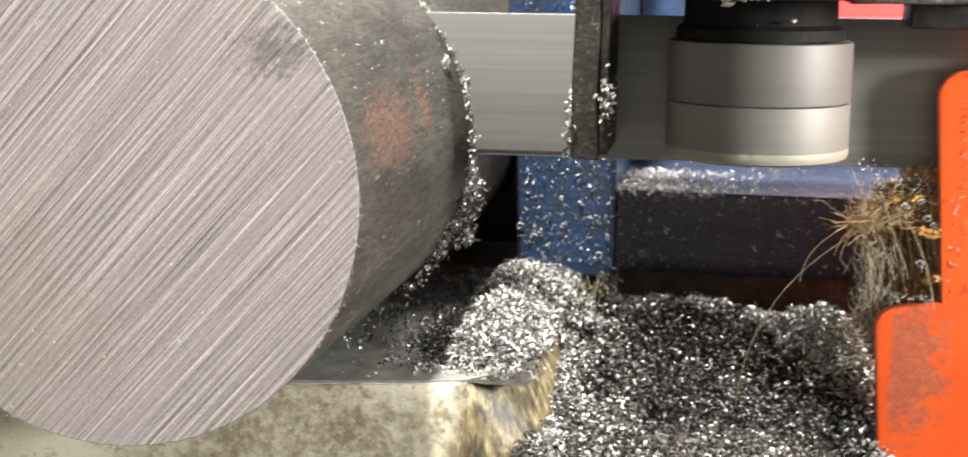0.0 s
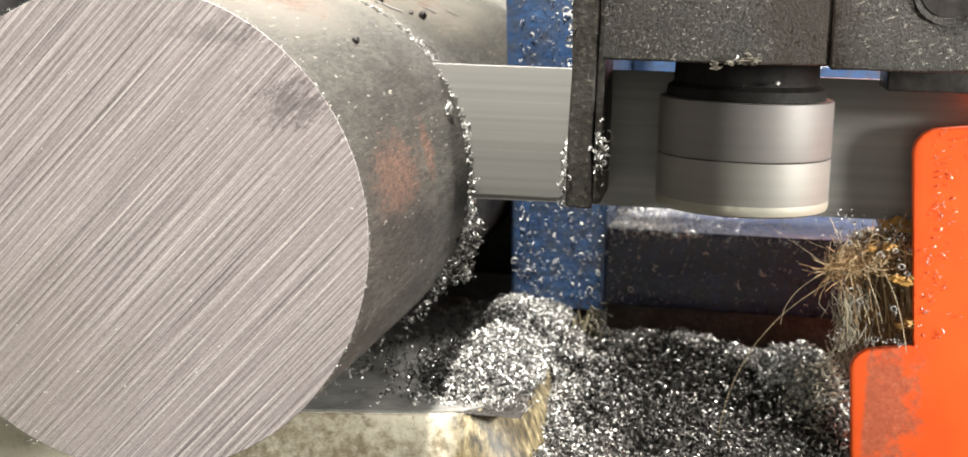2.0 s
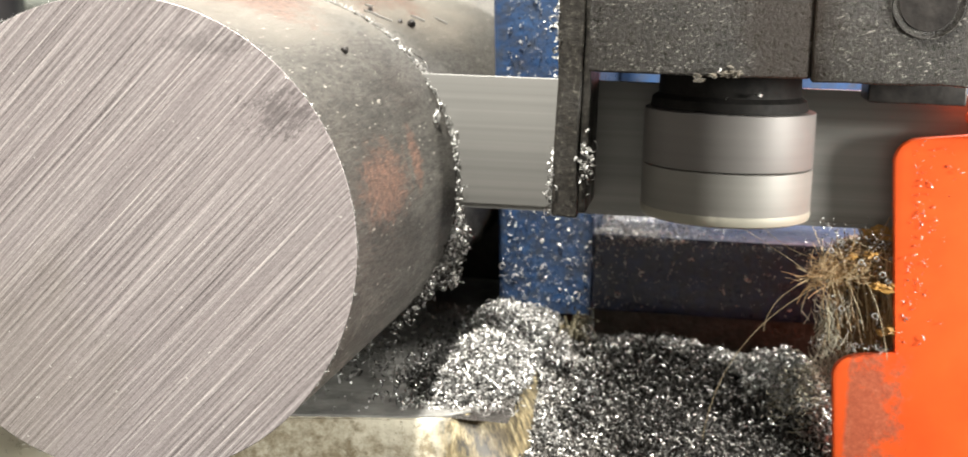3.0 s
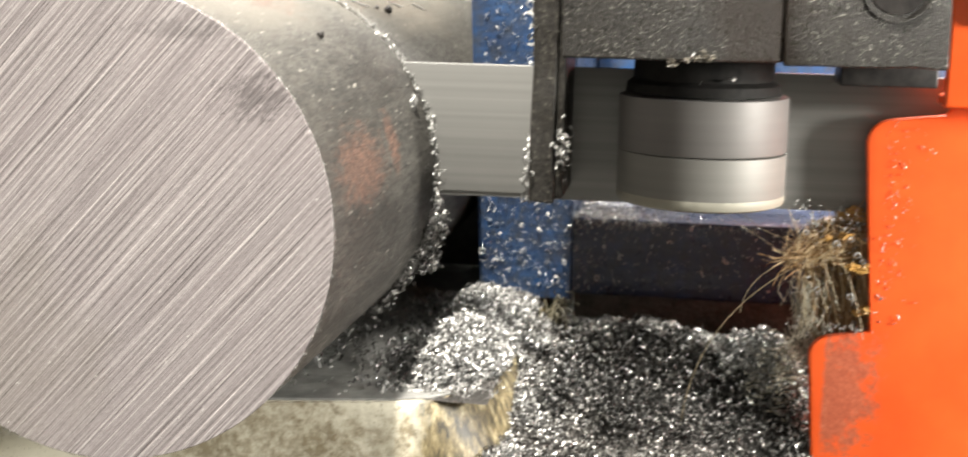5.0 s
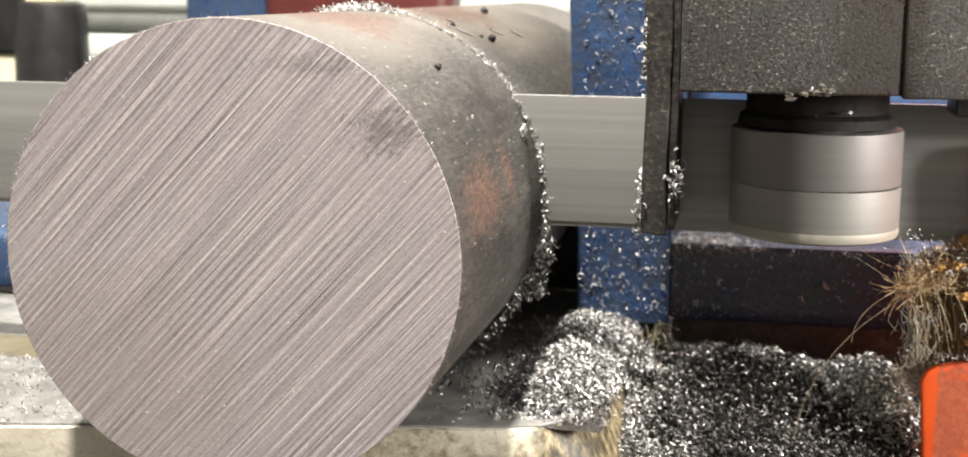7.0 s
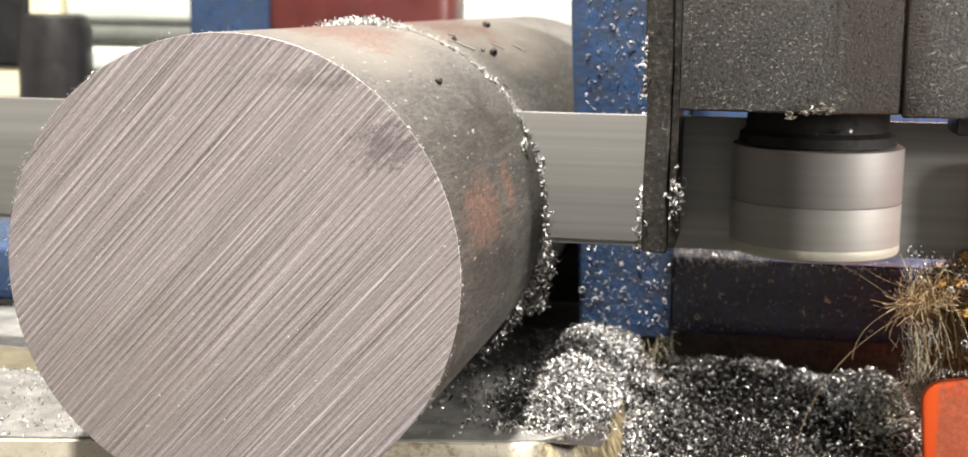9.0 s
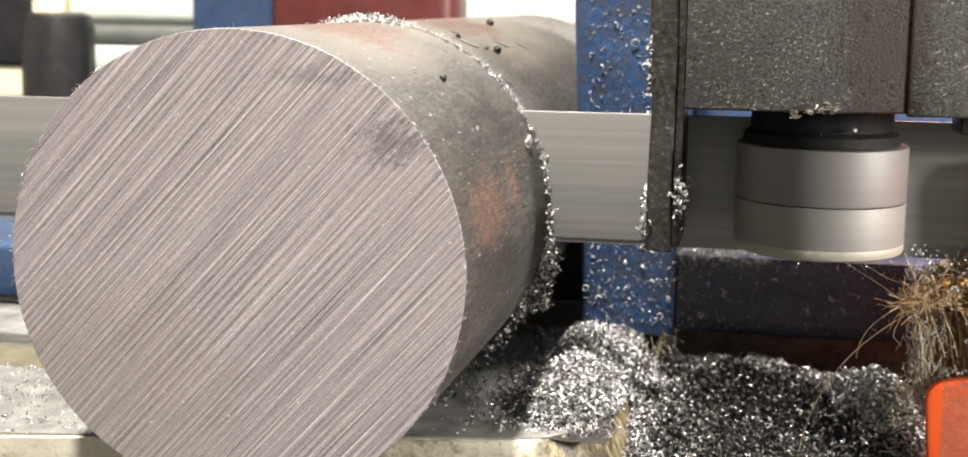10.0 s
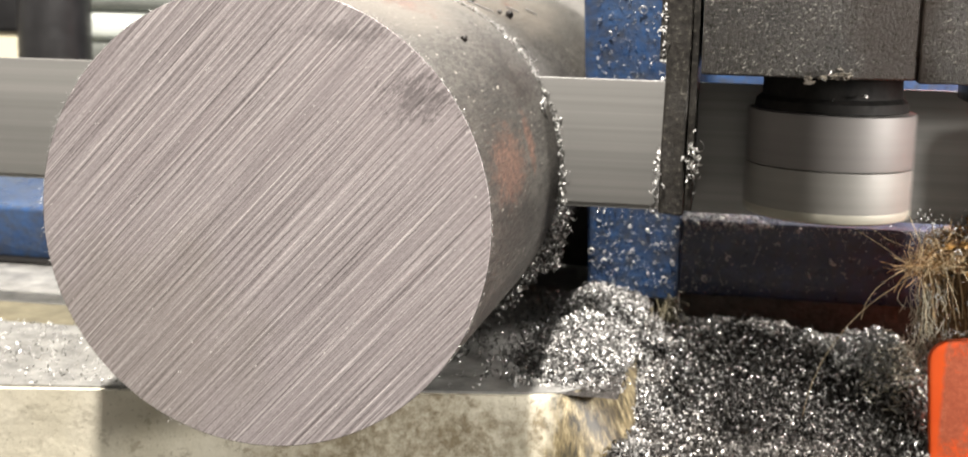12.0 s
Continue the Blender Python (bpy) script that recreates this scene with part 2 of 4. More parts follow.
def bed_paint():
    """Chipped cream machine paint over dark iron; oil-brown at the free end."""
    m = Nodes("cream_paint", 0.5)
    x = m.axes()[0]
    chips = m.noise(330, 6, 0.7)
    tone = m.ramp(m.noise(90, 4), (0.3, (0.47, 0.44, 0.34)), (0.7, (0.61, 0.58, 0.48)))
    worn = m.add("ShaderNodeMapRange")
    m.link(x, worn.inputs[0])
    worn.inputs[1].default_value, worn.inputs[2].default_value = -0.04, 0.0
    worn.inputs[3].default_value = 0.3
    tone = m.mix(m.math("MULTIPLY", m.ramp(chips, (0.55, 0.0), (0.64, 0.8)), worn.outputs[0]), tone, (0.15, 0.12, 0.075))
    tone = m.mix(m.ramp(m.noise(1700, 5, 0.75), (0.6, 0.0), (0.68, 0.7)), tone, (0.13, 0.11, 0.075))
    # brown speckle, deepened so the colour also holds the bar's shade
    grimy_shade = m.near((0.012, -0.02, -0.012), (0.026, 0.06, 0.016), m.noise(220, 5, 0.7), 1.6)
    tone = m.mix(m.math("MULTIPLY", grimy_shade, m.ramp(m.noise(650, 5, 0.75), (0.36, 0.2), (0.6, 0.85))), tone, (0.16, 0.125, 0.07))
    edge = m.add("ShaderNodeMapRange")
    m.link(m.math("ADD", x, m.math("MULTIPLY", m.noise(300, 4, 0.7), 0.006)), edge.inputs[0])
    edge.inputs[1].default_value, edge.inputs[2].default_value = 0.0335, 0.0375
    oil = m.ramp(m.noise(1.0, 4, 0.7, m.mapped((700, 700, 160))), (0.38, (0.02, 0.017, 0.010)), (0.54, (0.12, 0.095, 0.048)), (0.72, (0.34, 0.30, 0.19)))
    tone = m.mix(edge.outputs[0], tone, oil)
    m.base(tone)
    m.rough(m.math("SUBTRACT", 0.6, m.math("MULTIPLY", edge.outputs[0], 0.1)))
    m.bump(m.math("ADD", m.noise(160, 4), m.math("MULTIPLY", chips, 0.4)), 0.5, 0.0006)
    return m.mat


def turned_chip(name, rough, metal, dark, mid, light, bright):
    """Small curled chips, each with its own grey."""
    m = Nodes(name, rough, metal)
    island = m.add("ShaderNodeNewGeometry").outputs["Random Per Island"]
    m.base(m.ramp(island, (0.0, dark), (0.4, mid), (0.75, light), (1.0, bright)))
    m.rough(m.ramp(island, (0.0, rough + 0.12), (1.0, rough - 0.1)))
    return m.mat


def fibre():
    m = Nodes("brush_fibre", 0.45)
    n = m.add("ShaderNodeNewGeometry")
    m.base(m.ramp(n.outputs["Random Per Island"], (0.0, (0.14, 0.075, 0.028)), (0.5, (0.38, 0.235, 0.10)), (1.0, (0.72, 0.58, 0.36))))
    return m.mat


MAT = {
    "sawn": sawn_steel(), "scale": mill_scale(), "blade": blade_steel(), "cast": cast_black(), "plate": worn_plate(),
    "roller": bearing_steel("roller_steel", (0.135, 0.128, 0.123), 0.55), "rim": bearing_steel("lit_rim", (0.27, 0.26, 0.215), 0.6),
    "neck": plain("black_oily_steel", (0.012, 0.011, 0.011), (0.04, 0.036, 0.034), 500, 0.42, 0.4),
    "orange": guard_paint(), "blue": blue_paint(), "shaded_blue": blue_paint("shaded_blue_paint", (0.013, 0.019, 0.046), (0.026, 0.038, 0.086), (0.026, 0.028, 0.036)), "cream": bed_paint(),
    "bedtop": plain("oily_bed_steel", (0.11, 0.11, 0.107), (0.24, 0.24, 0.228), 240, 0.42, 0.2, 0.4, 0.0003),
    "khaki": plain("khaki_tone", (0.06, 0.053, 0.033), (0.11, 0.098, 0.062), 200, 0.5),
    "underlay": plain("dark_swarf_bed", (0.012, 0.011, 0.010), (0.07, 0.065, 0.06), 700, 0.4, 0.5, 0.9, 0.0008),
    "foot": plain("oily_brown_iron", (0.035, 0.031, 0.027), (0.095, 0.085, 0.074), 350, 0.5, 0.0, 0.6, 0.0005),
    "crust": plain("flaky_crust", (0.015, 0.012, 0.008), (0.11, 0.095, 0.07), 1500, 0.4, 0.2, 0.9, 0.0005),
    "chip": turned_chip("chip_steel", 0.34, 0.5, (0.045, 0.045, 0.044), (0.15, 0.15, 0.147), (0.33, 0.33, 0.325), (0.75, 0.75, 0.73)),
    # darker copy of the chip steel with shade put into its colour
    "dull": turned_chip("shaded_turnings", 0.38, 0.55, (0.014, 0.013, 0.012), (0.042, 0.040, 0.037), (0.12, 0.116, 0.11), (0.45, 0.44, 0.42)),
    "matte_black": plain("matte_black_steel", (0.003, 0.003, 0.003), (0.012, 0.011, 0.010), 600, 0.7, 0.0, 0.15, 0.0002),
    "lit_roller": bearing_steel("lit_roller_steel", (0.18, 0.175, 0.162), 0.55), "fresh": turned_chip("fresh_chip", 0.33, 0.4, (0.16, 0.16, 0.155), (0.36, 0.36, 0.35), (0.58, 0.58, 0.565), (0.88, 0.88, 0.86)), "fibre": fibre(), "bristle": plain("tan_bristle", (0.20, 0.155, 0.09), (0.46, 0.38, 0.25), 600, 0.4), "dust": plain("dusty_fluff", (0.30, 0.27, 0.20), (0.62, 0.58, 0.47), 500, 0.7),
    "umber": plain("matted_umber", (0.07, 0.04, 0.018), (0.27, 0.165, 0.075), 420, 0.4, 0, 0.9, 0.001),
    "amber": plain("amber_brush_block", (0.24, 0.125, 0.034), (0.48, 0.28, 0.08), 500, 0.35),
    "bolt": plain("bright_bolt", (0.5, 0.5, 0.48), (0.7, 0.7, 0.66), 300, 0.3, 0.9),
    "panel": plain("cream_panel", (0.72, 0.66, 0.46), (0.84, 0.79, 0.6), 30, 0.5, 0, 0.1),
    "black": plain("black_plastic", (0.008, 0.008, 0.009), (0.022, 0.022, 0.024), 120, 0.4),
    "red": plain("dark_red_paint", (0.05, 0.010, 0.009), (0.085, 0.016, 0.014), 60, 0.4),
    "pink": plain("bright_red_paint", (0.7, 0.05, 0.05), (0.8, 0.08, 0.07), 60, 0.4),
    "pale": plain("pale_grey_rail", (0.5, 0.55, 0.52), (0.68, 0.72, 0.68), 40, 0.4),
    "grey": plain("dark_grey_rail", (0.10, 0.11, 0.10), (0.17, 0.18, 0.17), 40, 0.5),
    "wall": plain("workshop_wall", (0.22, 0.217, 0.208), (0.31, 0.306, 0.294), 3, 0.8),
    "concrete": plain("workshop_floor", (0.05, 0.05, 0.048), (0.09, 0.09, 0.085), 6, 0.7),
}
MAT["matte_black"].node_tree.nodes["Principled BSDF"].inputs["Specular IOR Level"].default_value = 0.15

# ---- building helpers (all sizes in millimetres) ----
MM = 0.001
# the saw head (blade, guide, guard, brush) is drawn in its own space and set in the place by this
HEAD = Matrix.Translation(Vector((0.063, -0.204, 0.060)) * -0.041) @ Matrix.Scale(1.041, 4)
HEAD_NAMES = ("blade_guide", "blade_guard", "chip_brush", "bandsaw_blade")


def part(name, bm, material, parent=None, label="", smooth=True):
    """Links a bmesh drawn in millimetres as one mesh object."""
    bmesh.ops.scale(bm, vec=(MM, MM, MM), verts=bm.verts)
    if parent and parent.name in HEAD_NAMES:
        bmesh.ops.transform(bm, matrix=HEAD, verts=bm.verts)
    bmesh.ops.recalc_face_normals(bm, faces=bm.faces)
    me = bpy.data.meshes.new(name)
    bm.to_mesh(me)
    bm.free()
    me.materials.append(MAT[material])
    if smooth:
        for p in me.polygons:
            p.use_smooth = True
        me.set_sharp_from_angle(angle=radians(35))
    ob = new(name, me)
    if parent:
        ob.parent = parent
    if label:
        ob["label"] = label
    return ob


def raw(name, verts, faces, material, parent=None):
    me = bpy.data.meshes.new(name)
    me.from_pydata([tuple(c * MM for c in v) for v in verts], [], faces)
    me.materials.append(MAT[material])
    if parent and parent.name in HEAD_NAMES:
        me.transform(HEAD)
    for p in me.polygons:
        p.use_smooth = True
    ob = new(name, me)
    if parent:
        ob.parent = parent
    return ob


def box(x0, x1, y0, y1, z0, z1, bevel=0.5, cuts=0, rough=0.0, seed=0, bm=None):
    """A block with rounded edges, its faces optionally cut and knocked uneven."""
    b = bmesh.new()
    bmesh.ops.create_cube(b, size=1)
    for v in b.verts:
        v.co = Vector(((x0 + x1) / 2 + v.co.x * (x1 - x0), (y0 + y1) / 2 + v.co.y * (y1 - y0), (z0 + z1) / 2 + v.co.z * (z1 - z0)))
    if bevel:
        bmesh.ops.bevel(b, geom=b.edges[:], offset=bevel, segments=3, affect="EDGES", profile=0.5)
    if cuts:
        bmesh.ops.subdivide_edges(b, edges=b.edges[:], cuts=cuts, use_grid_fill=True)
    if rough:
        for v in b.verts:
            v.co += noise.noise_vector(v.co * 0.35 + Vector((seed, 0, 0))) * rough
    if bm is None:
        return b
    me = bpy.data.meshes.new("scratch")
    b.to_mesh(me)
    b.free()
    bm.from_mesh(me)
    bpy.data.meshes.remove(me)
    return bm


def prism(outline, y0, y1, bevel=0.0):
    """An outline in x, z pushed from y0 to y1."""
    b = bmesh.new()
    face = b.faces.new([b.verts.new((x, y0, z)) for x, z in outline])
    out = bmesh.ops.extrude_face_region(b, geom=[face])
    for v in [g for g in out["geom"] if isinstance(g, bmesh.types.BMVert)]:
        v.co.y = y1
    if bevel:
        rim = [e for e in b.edges if abs(e.verts[0].co.y - e.verts[1].co.y) < 1e-6]
        bmesh.ops.bevel(b, geom=rim, offset=bevel, segments=2, affect="EDGES", profile=0.5)
    return b


def slab(outline, z0, z1, bevel=0.0):
    """An outline in x, y pushed from z0 to z1."""
    b = bmesh.new()
    face = b.faces.new([b.verts.new((x, y, z0)) for x, y in outline])
    out = bmesh.ops.extrude_face_region(b, geom=[face])
    for v in [g for g in out["geom"] if isinstance(g, bmesh.types.BMVert)]:
        v.co.z = z1
    if bevel:
        rim = [e for e in b.edges if abs(e.verts[0].co.z - e.verts[1].co.z) < 1e-6]
        bmesh.ops.bevel(b, geom=rim, offset=bevel, segments=3, affect="EDGES", profile=0.5)
    return b


def lathe(profile, axis="z", centre=(0, 0, 0), n=96, closed=True):
    """A profile of (radius, height) turned round an axis."""
    b = bmesh.new()
    rings = []
    for r, h in profile:
        ring = []
        for i in range(n):
            a = 2 * math.pi * i / n
            u, v = r * math.cos(a), r * math.sin(a)
            p = (u, v, h) if axis == "z" else (u, h, v)
            ring.append(b.verts.new(Vector(p) + Vector(centre)))
        rings.append(ring)
    for lo, hi in zip(rings, rings[1:]):
        for i in range(n):
            b.faces.new((lo[i], lo[(i + 1) % n], hi[(i + 1) % n], hi[i]))
    if closed:
        b.faces.new(rings[0])
        b.faces.new(rings[-1])
    return b


def arc(cx, cz, r, a0, a1, n=6):
    return [(cx + r * math.cos(radians(a0 + (a1 - a0) * i / n)), cz + r * math.sin(radians(a0 + (a1 - a0) * i / n))) for i in range(n + 1)]


def empty(name, label, category, group="", kind=""):
    return tagged(new(name), label, category, group, kind)


def curls(rng, places, size=(0.45, 1.05), width=(0.15, 0.4)):
    """Curled turnings: each a bent, twisted ribbon lying at a place with a normal."""
    verts, faces = [], []
    for p, nrm in places:
        p = Vector(p)
        r = rng.uniform(*size) * (1.0 if rng.random() < 0.9 else 1.6)
        w = rng.uniform(*width)
        sweep = rng.uniform(1.8, 5.6)
        turn = Euler((rng.uniform(0, 6.3), rng.uniform(0, 6.3), rng.uniform(0, 6.3))).to_matrix()
        lift = Vector(nrm) * rng.uniform(-0.2, 0.55) * r
        k, steps = len(verts), 7
        pitch = rng.uniform(-0.3, 0.3)
        for i in range(steps + 1):
            a = sweep * i / steps
            taper = 1 - 0.55 * abs(2 * i / steps - 1) ** 3
            c = Vector((r * math.cos(a) - r * 0.3, r * math.sin(a), pitch * a))
            for s in (-0.5, 0.5):
                q = turn @ (c + Vector((0.12 * s * r, 0, s * w * taper)))
                verts.append(p + lift + q * 0.75)
        for i in range(steps):
            j = k + 2 * i
            faces.append((j, j + 1, j + 3, j + 2))
    return verts, faces


def strands(paths, radius, sides=4):
    """Thin round fibres along lists of points."""
    verts, faces = [], []
    for path in paths:
        pts = [Vector(p) for p in path]
        k = len(verts)
        for i, p in enumerate(pts):
            t = (pts[min(i + 1, len(pts) - 1)] - pts[max(i - 1, 0)]).normalized()
            u = t.orthogonal().normalized()
            v = t.cross(u)
            for s in range(sides):
                a = 2 * math.pi * s / sides
                verts.append(p + (u * math.cos(a) + v * math.sin(a)) * radius)
        for i in range(len(pts) - 1):
            for s in range(sides):
                a, b = k + i * sides + s, k + i * sides + (s + 1) % sides
                faces.append((a, b, b + sides, a + sides))
    return verts, faces

# ---- the close bay round the machine ----
tagged(part("floor", box(-660, 660, -760, 560, -160, -120, 0), "concrete"), "grey concrete workshop floor", "floor", kind="structure")
tagged(part("ceiling", box(-660, 660, -760, 560, 800, 820, 0), "wall"), "plain pale workshop ceiling", "ceiling", kind="structure")
for n, (x0, x1, y0, y1) in {"wall_north": (-660, 660, 540, 560), "wall_south": (-660, 660, -760, -740),
                            "wall_east": (640, 660, -739, 539), "wall_west": (-660, -640, -739, 539)}.items():
    tagged(part(n, box(x0, x1, y0, y1, -119, 799, 0), "wall"), "plain painted workshop wall", "wall", kind="structure")

# ---- saw bed: cream casting with a machined top ----
bed = empty("saw_bed", "cream painted cast saw bed with chipped oily edge", "machine bed", kind="structure")
OUT = [(-190, -67), (-44, -33.5), (20, -20.35), (26.5, -19.0), (29, -18.45), (34.5, -16.6), (38, -13.2), (40.2, -8.4), (41.4, -2), (42, 6), (42.5, 30), (43, 130), (-190, 130)]


def flared(outline, levels):
    """The bed's casting: the outline level by level, its free end flaring out and rounded towards the foot."""
    b = bmesh.new()
    rings = []
    for z, flare in levels:
        ring = []
        for x, y in outline:
            k = max(0.0, min(1.0, (x - 26) / 13))
            n = noise.noise(Vector((x, y, z)) * 0.13) * 0.08
            ring.append(b.verts.new((x + k * flare + n, y - 0.5 * k * flare * (1 if y < 0 else 0), z)))
        rings.append(ring)
    for lo, hi in zip(rings, rings[1:]):
        for i in range(len(outline)):
            b.faces.new((lo[i], lo[(i + 1) % len(outline)], hi[(i + 1) % len(outline)], hi[i]))
    b.faces.new(rings[0])
    b.faces.new(rings[-1])
    return b


bm = flared(OUT, [(-90, 9.0), (-40, 8.0), (-22, 6.6), (-14, 5.4), (-8, 3.8), (-4, 2.2), (-1.6, 0.8), (-0.7, 0.1), (-0.3, -0.6)])
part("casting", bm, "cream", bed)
TOP = [(-189, -65.8), (-44, -32.4), (28.8, -17.6), (33.9, -15.8), (37.1, -12.6), (39.3, -8), (40.5, -1.9), (41, 6), (41.6, 129), (-12, 129), (-12, 1.8), (-189, 1.8)]
part("machined_top", slab(TOP, -0.5, 0.1, 0.15), "bedtop", bed, "oil-wet grey machined top")
# khaki strip with the blade's shadow on the bed put into its colour
part("shadow_band", box(-189, -12.2, 1.9, 15, -1.2, 0.06, 0.05), "khaki", bed, "khaki band, the blade's shadow in its colour")
part("rail", box(-189, -12.2, 15.05, 48.8, -0.4, 0.14, 0.05), "bedtop", bed, "flat grey steel rail")

tray = tagged(part("chip_tray", box(43.5, 260, -140, 140, -40, -30, 1), "neck"), "dark oily tray under the saw", "tray", kind="structure")


def pile_height(x, y):
    """The top of the heap of turnings to the right of the bed."""
    z = -5.0 - 0.07 * max(0, 34 - y) - 0.012 * max(0, 8 - y) ** 1.6 - 0.12 * max(0, y - 44)
    z -= 0.16 * max(0.0, x - 80)
    z += 1.4 * noise.noise(Vector((x * 0.085, y * 0.085, 3))) + 1.0 * noise.noise(Vector((x * 0.27, y * 0.27, 8)))
    z -= 0.36 * max(0.0, x - 72) * min(1.0, max(0.0, (9 - y) / 8))
    crest = 39 - 0.027 * max(0.0, x - 57) ** 2  # the heap's ridge bends towards the guard
    z += (2.9 + 6.0 * math.exp(-((x - 85) / 6) ** 2)) * math.exp(-((y - crest) / 8) ** 2) * min(1.0, max(0.0, (x - 44) / 12)) * min(1.0, max(0.0, (93 - x) / 8))
    z += 5.2 * math.exp(-((x - 42) / 8) ** 2 - ((y - 24) / 22) ** 2)
    return max(z, -29)


def heap_height(x, y):
    """Turnings heaped on the bed beside the bar."""
    h = 7.6 * math.exp(-((x - 35.5) / (7.5 if x > 35.5 else 5.6)) ** 2 - ((y - 23) / 19) ** 2) + 2.8 * math.exp(-((x - 33) / 6) ** 2 - ((y - 1) / 10) ** 2)
    h *= 0.85 + 0.3 * noise.noise(Vector((x * 0.2, y * 0.2, 1)))
    h += 1.1 * min(1.0, h / 2) * noise.noise(Vector((x * 0.42, y * 0.42, 6))) + 0.7 * min(1.0, h / 2) * noise.noise(Vector((x * 0.9, y * 0.9, 2)))
    return h - 0.5


def sheet(name, height, x0, x1, y0, y1, step, material):
    nx, ny = int((x1 - x0) / step) + 1, int((y1 - y0) / step) + 1
    verts = [(x0 + i * step, y0 + j * step, height(x0 + i * step, y0 + j * step)) for j in range(ny) for i in range(nx)]
    faces = [(j * nx + i, j * nx + i + 1, (j + 1) * nx + i + 1, (j + 1) * nx + i) for j in range(ny - 1) for i in range(nx - 1)]
    return raw(name, verts, faces, material)


rng = random.Random(7)
# a dark sheet fills in below the loose turnings
pile = tagged(sheet("turnings_pile", pile_height, 41, 200, -110, 60, 1.0, "underlay"), "deep heap of oily steel turnings beside the bed, darkened for shade", "metal chips", kind="stuff")
places = []
while len(places) < 30000:
    x, y = rng.uniform(41.5, 104), rng.uniform(-45, 50)
    if (y < -22 and rng.random() < 0.6) or (y < 0 and rng.random() < 0.35):
        continue
    places.append(((x, y, pile_height(x, y) + rng.uniform(-0.3, 0.7)), (0, 0, 1)))
raw("loose_turnings", *curls(rng, places, (0.35, 0.85), (0.25, 0.5)), "dull", pile)
# paler chips along the ridge carry the light on the crest in their colour
places = []
while len(places) < 8000:
    x = rng.choice((rng.uniform(49, 96), rng.uniform(74, 93)))
    y = 39 - 0.027 * max(0.0, x - 57) ** 2 - abs(rng.gauss(0, 2.5 if x < 76 else 5.5)) + 1.5
    if y > -25 and noise.noise(Vector((x * 0.16, y * 0.16, 5))) > (-0.05 if x < 76 else -0.4):
        places.append(((x, y, pile_height(x, y) + rng.uniform(0.3, 1.3)), (0, 0, 1)))
raw("lit_drift", *curls(rng, places, (0.3, 0.7), (0.25, 0.5)), "fresh", pile)["kind"] = "stuff"
places = []
while len(places) < 2800:
    x, y = 42 + abs(rng.gauss(0, 5.5)), rng.uniform(-16, 40)
    if noise.noise(Vector((x * 0.2, y * 0.2, 9))) > -0.15:
        places.append(((x, y, pile_height(x, y) + rng.uniform(0.0, 0.8)), (0, 0, 1)))
raw("spilled_chips", *curls(rng, places, (0.3, 0.7), (0.25, 0.5)), "chip", pile)["kind"] = "stuff"
heap = tagged(sheet("chip_heap", heap_height, 14, 43, -16, 49, 0.7, "underlay"), "bright fresh steel chips heaped on the bed beside the bar", "metal chips", kind="stuff")
places = []
while len(places) < 15000:
    x, y = rng.uniform(22, 43.5), rng.uniform(-14, 49)
    h = heap_height(x, y)
    if h > 0.15 or rng.random() < 0.05:
        places.append(((x, y, max(h, 0.2) + rng.uniform(-0.2, 0.7) + (rng.uniform(0, 0.9) if rng.random() < 0.15 else 0)), (0, 0, 1)))
raw("loose_chips", *curls(rng, places, (0.3, 0.72), (0.22, 0.48)), "chip", heap)
places = []
for i in range(1500):
    x = rng.uniform(-110, -14)
    y = rng.uniform(-33 + (x + 44) * 0.2, 1.5)
    places.append(((x, y, 0.3), (0, 0, 1)))
for i in range(620):
    x, y = rng.uniform(27, 40.5), rng.uniform(-14.5, 6)
    places.append(((x, y + 0.2 * (x - 34), 0.35), (0, 0, 1)))
for i in range(380):
    x, y = rng.uniform(-10, 30), rng.uniform(-18, 45)
    places.append(((x, y, 0.3), (0, 0, 1)))
tagged(raw("scattered_chips", *curls(rng, places, (0.22, 0.6), (0.15, 0.36)), "fresh"), "fine bright chips scattered over the machined bed", "metal chips", kind="stuff")

places = []
for i in range(650):
    x, y = rng.uniform(8, 32), rng.uniform(-4, 48)
    places.append(((x, y, 0.35 + 0.5 * rng.random()), (0, 0, 1)))
tagged(raw("dull_chips", *curls(rng, places, (0.3, 0.8), (0.15, 0.4)), "dull"), "chips strewn under the bar, shade in their dark colour", "metal chips", kind="stuff")

paths = []
for i in range(130):
    c = Vector((47.4 + rng.gauss(0, 0.9), 35.5 + rng.gauss(0, 1.2), 1.0 + rng.gauss(0, 1.5)))
    d = Vector((rng.gauss(0.1, 0.5), rng.gauss(0, 0.5), rng.gauss(-0.7, 0.6)))
    paths.append([c, c + d * 0.6 + Vector((rng.gauss(0, 0.15), 0, 0)), c + d * 1.3])
tagged(raw("grease_clump", *strands(paths, 0.17), "khaki"), "tan lump of greasy fluff at the edge of the chips", "dirt", kind="stuff")

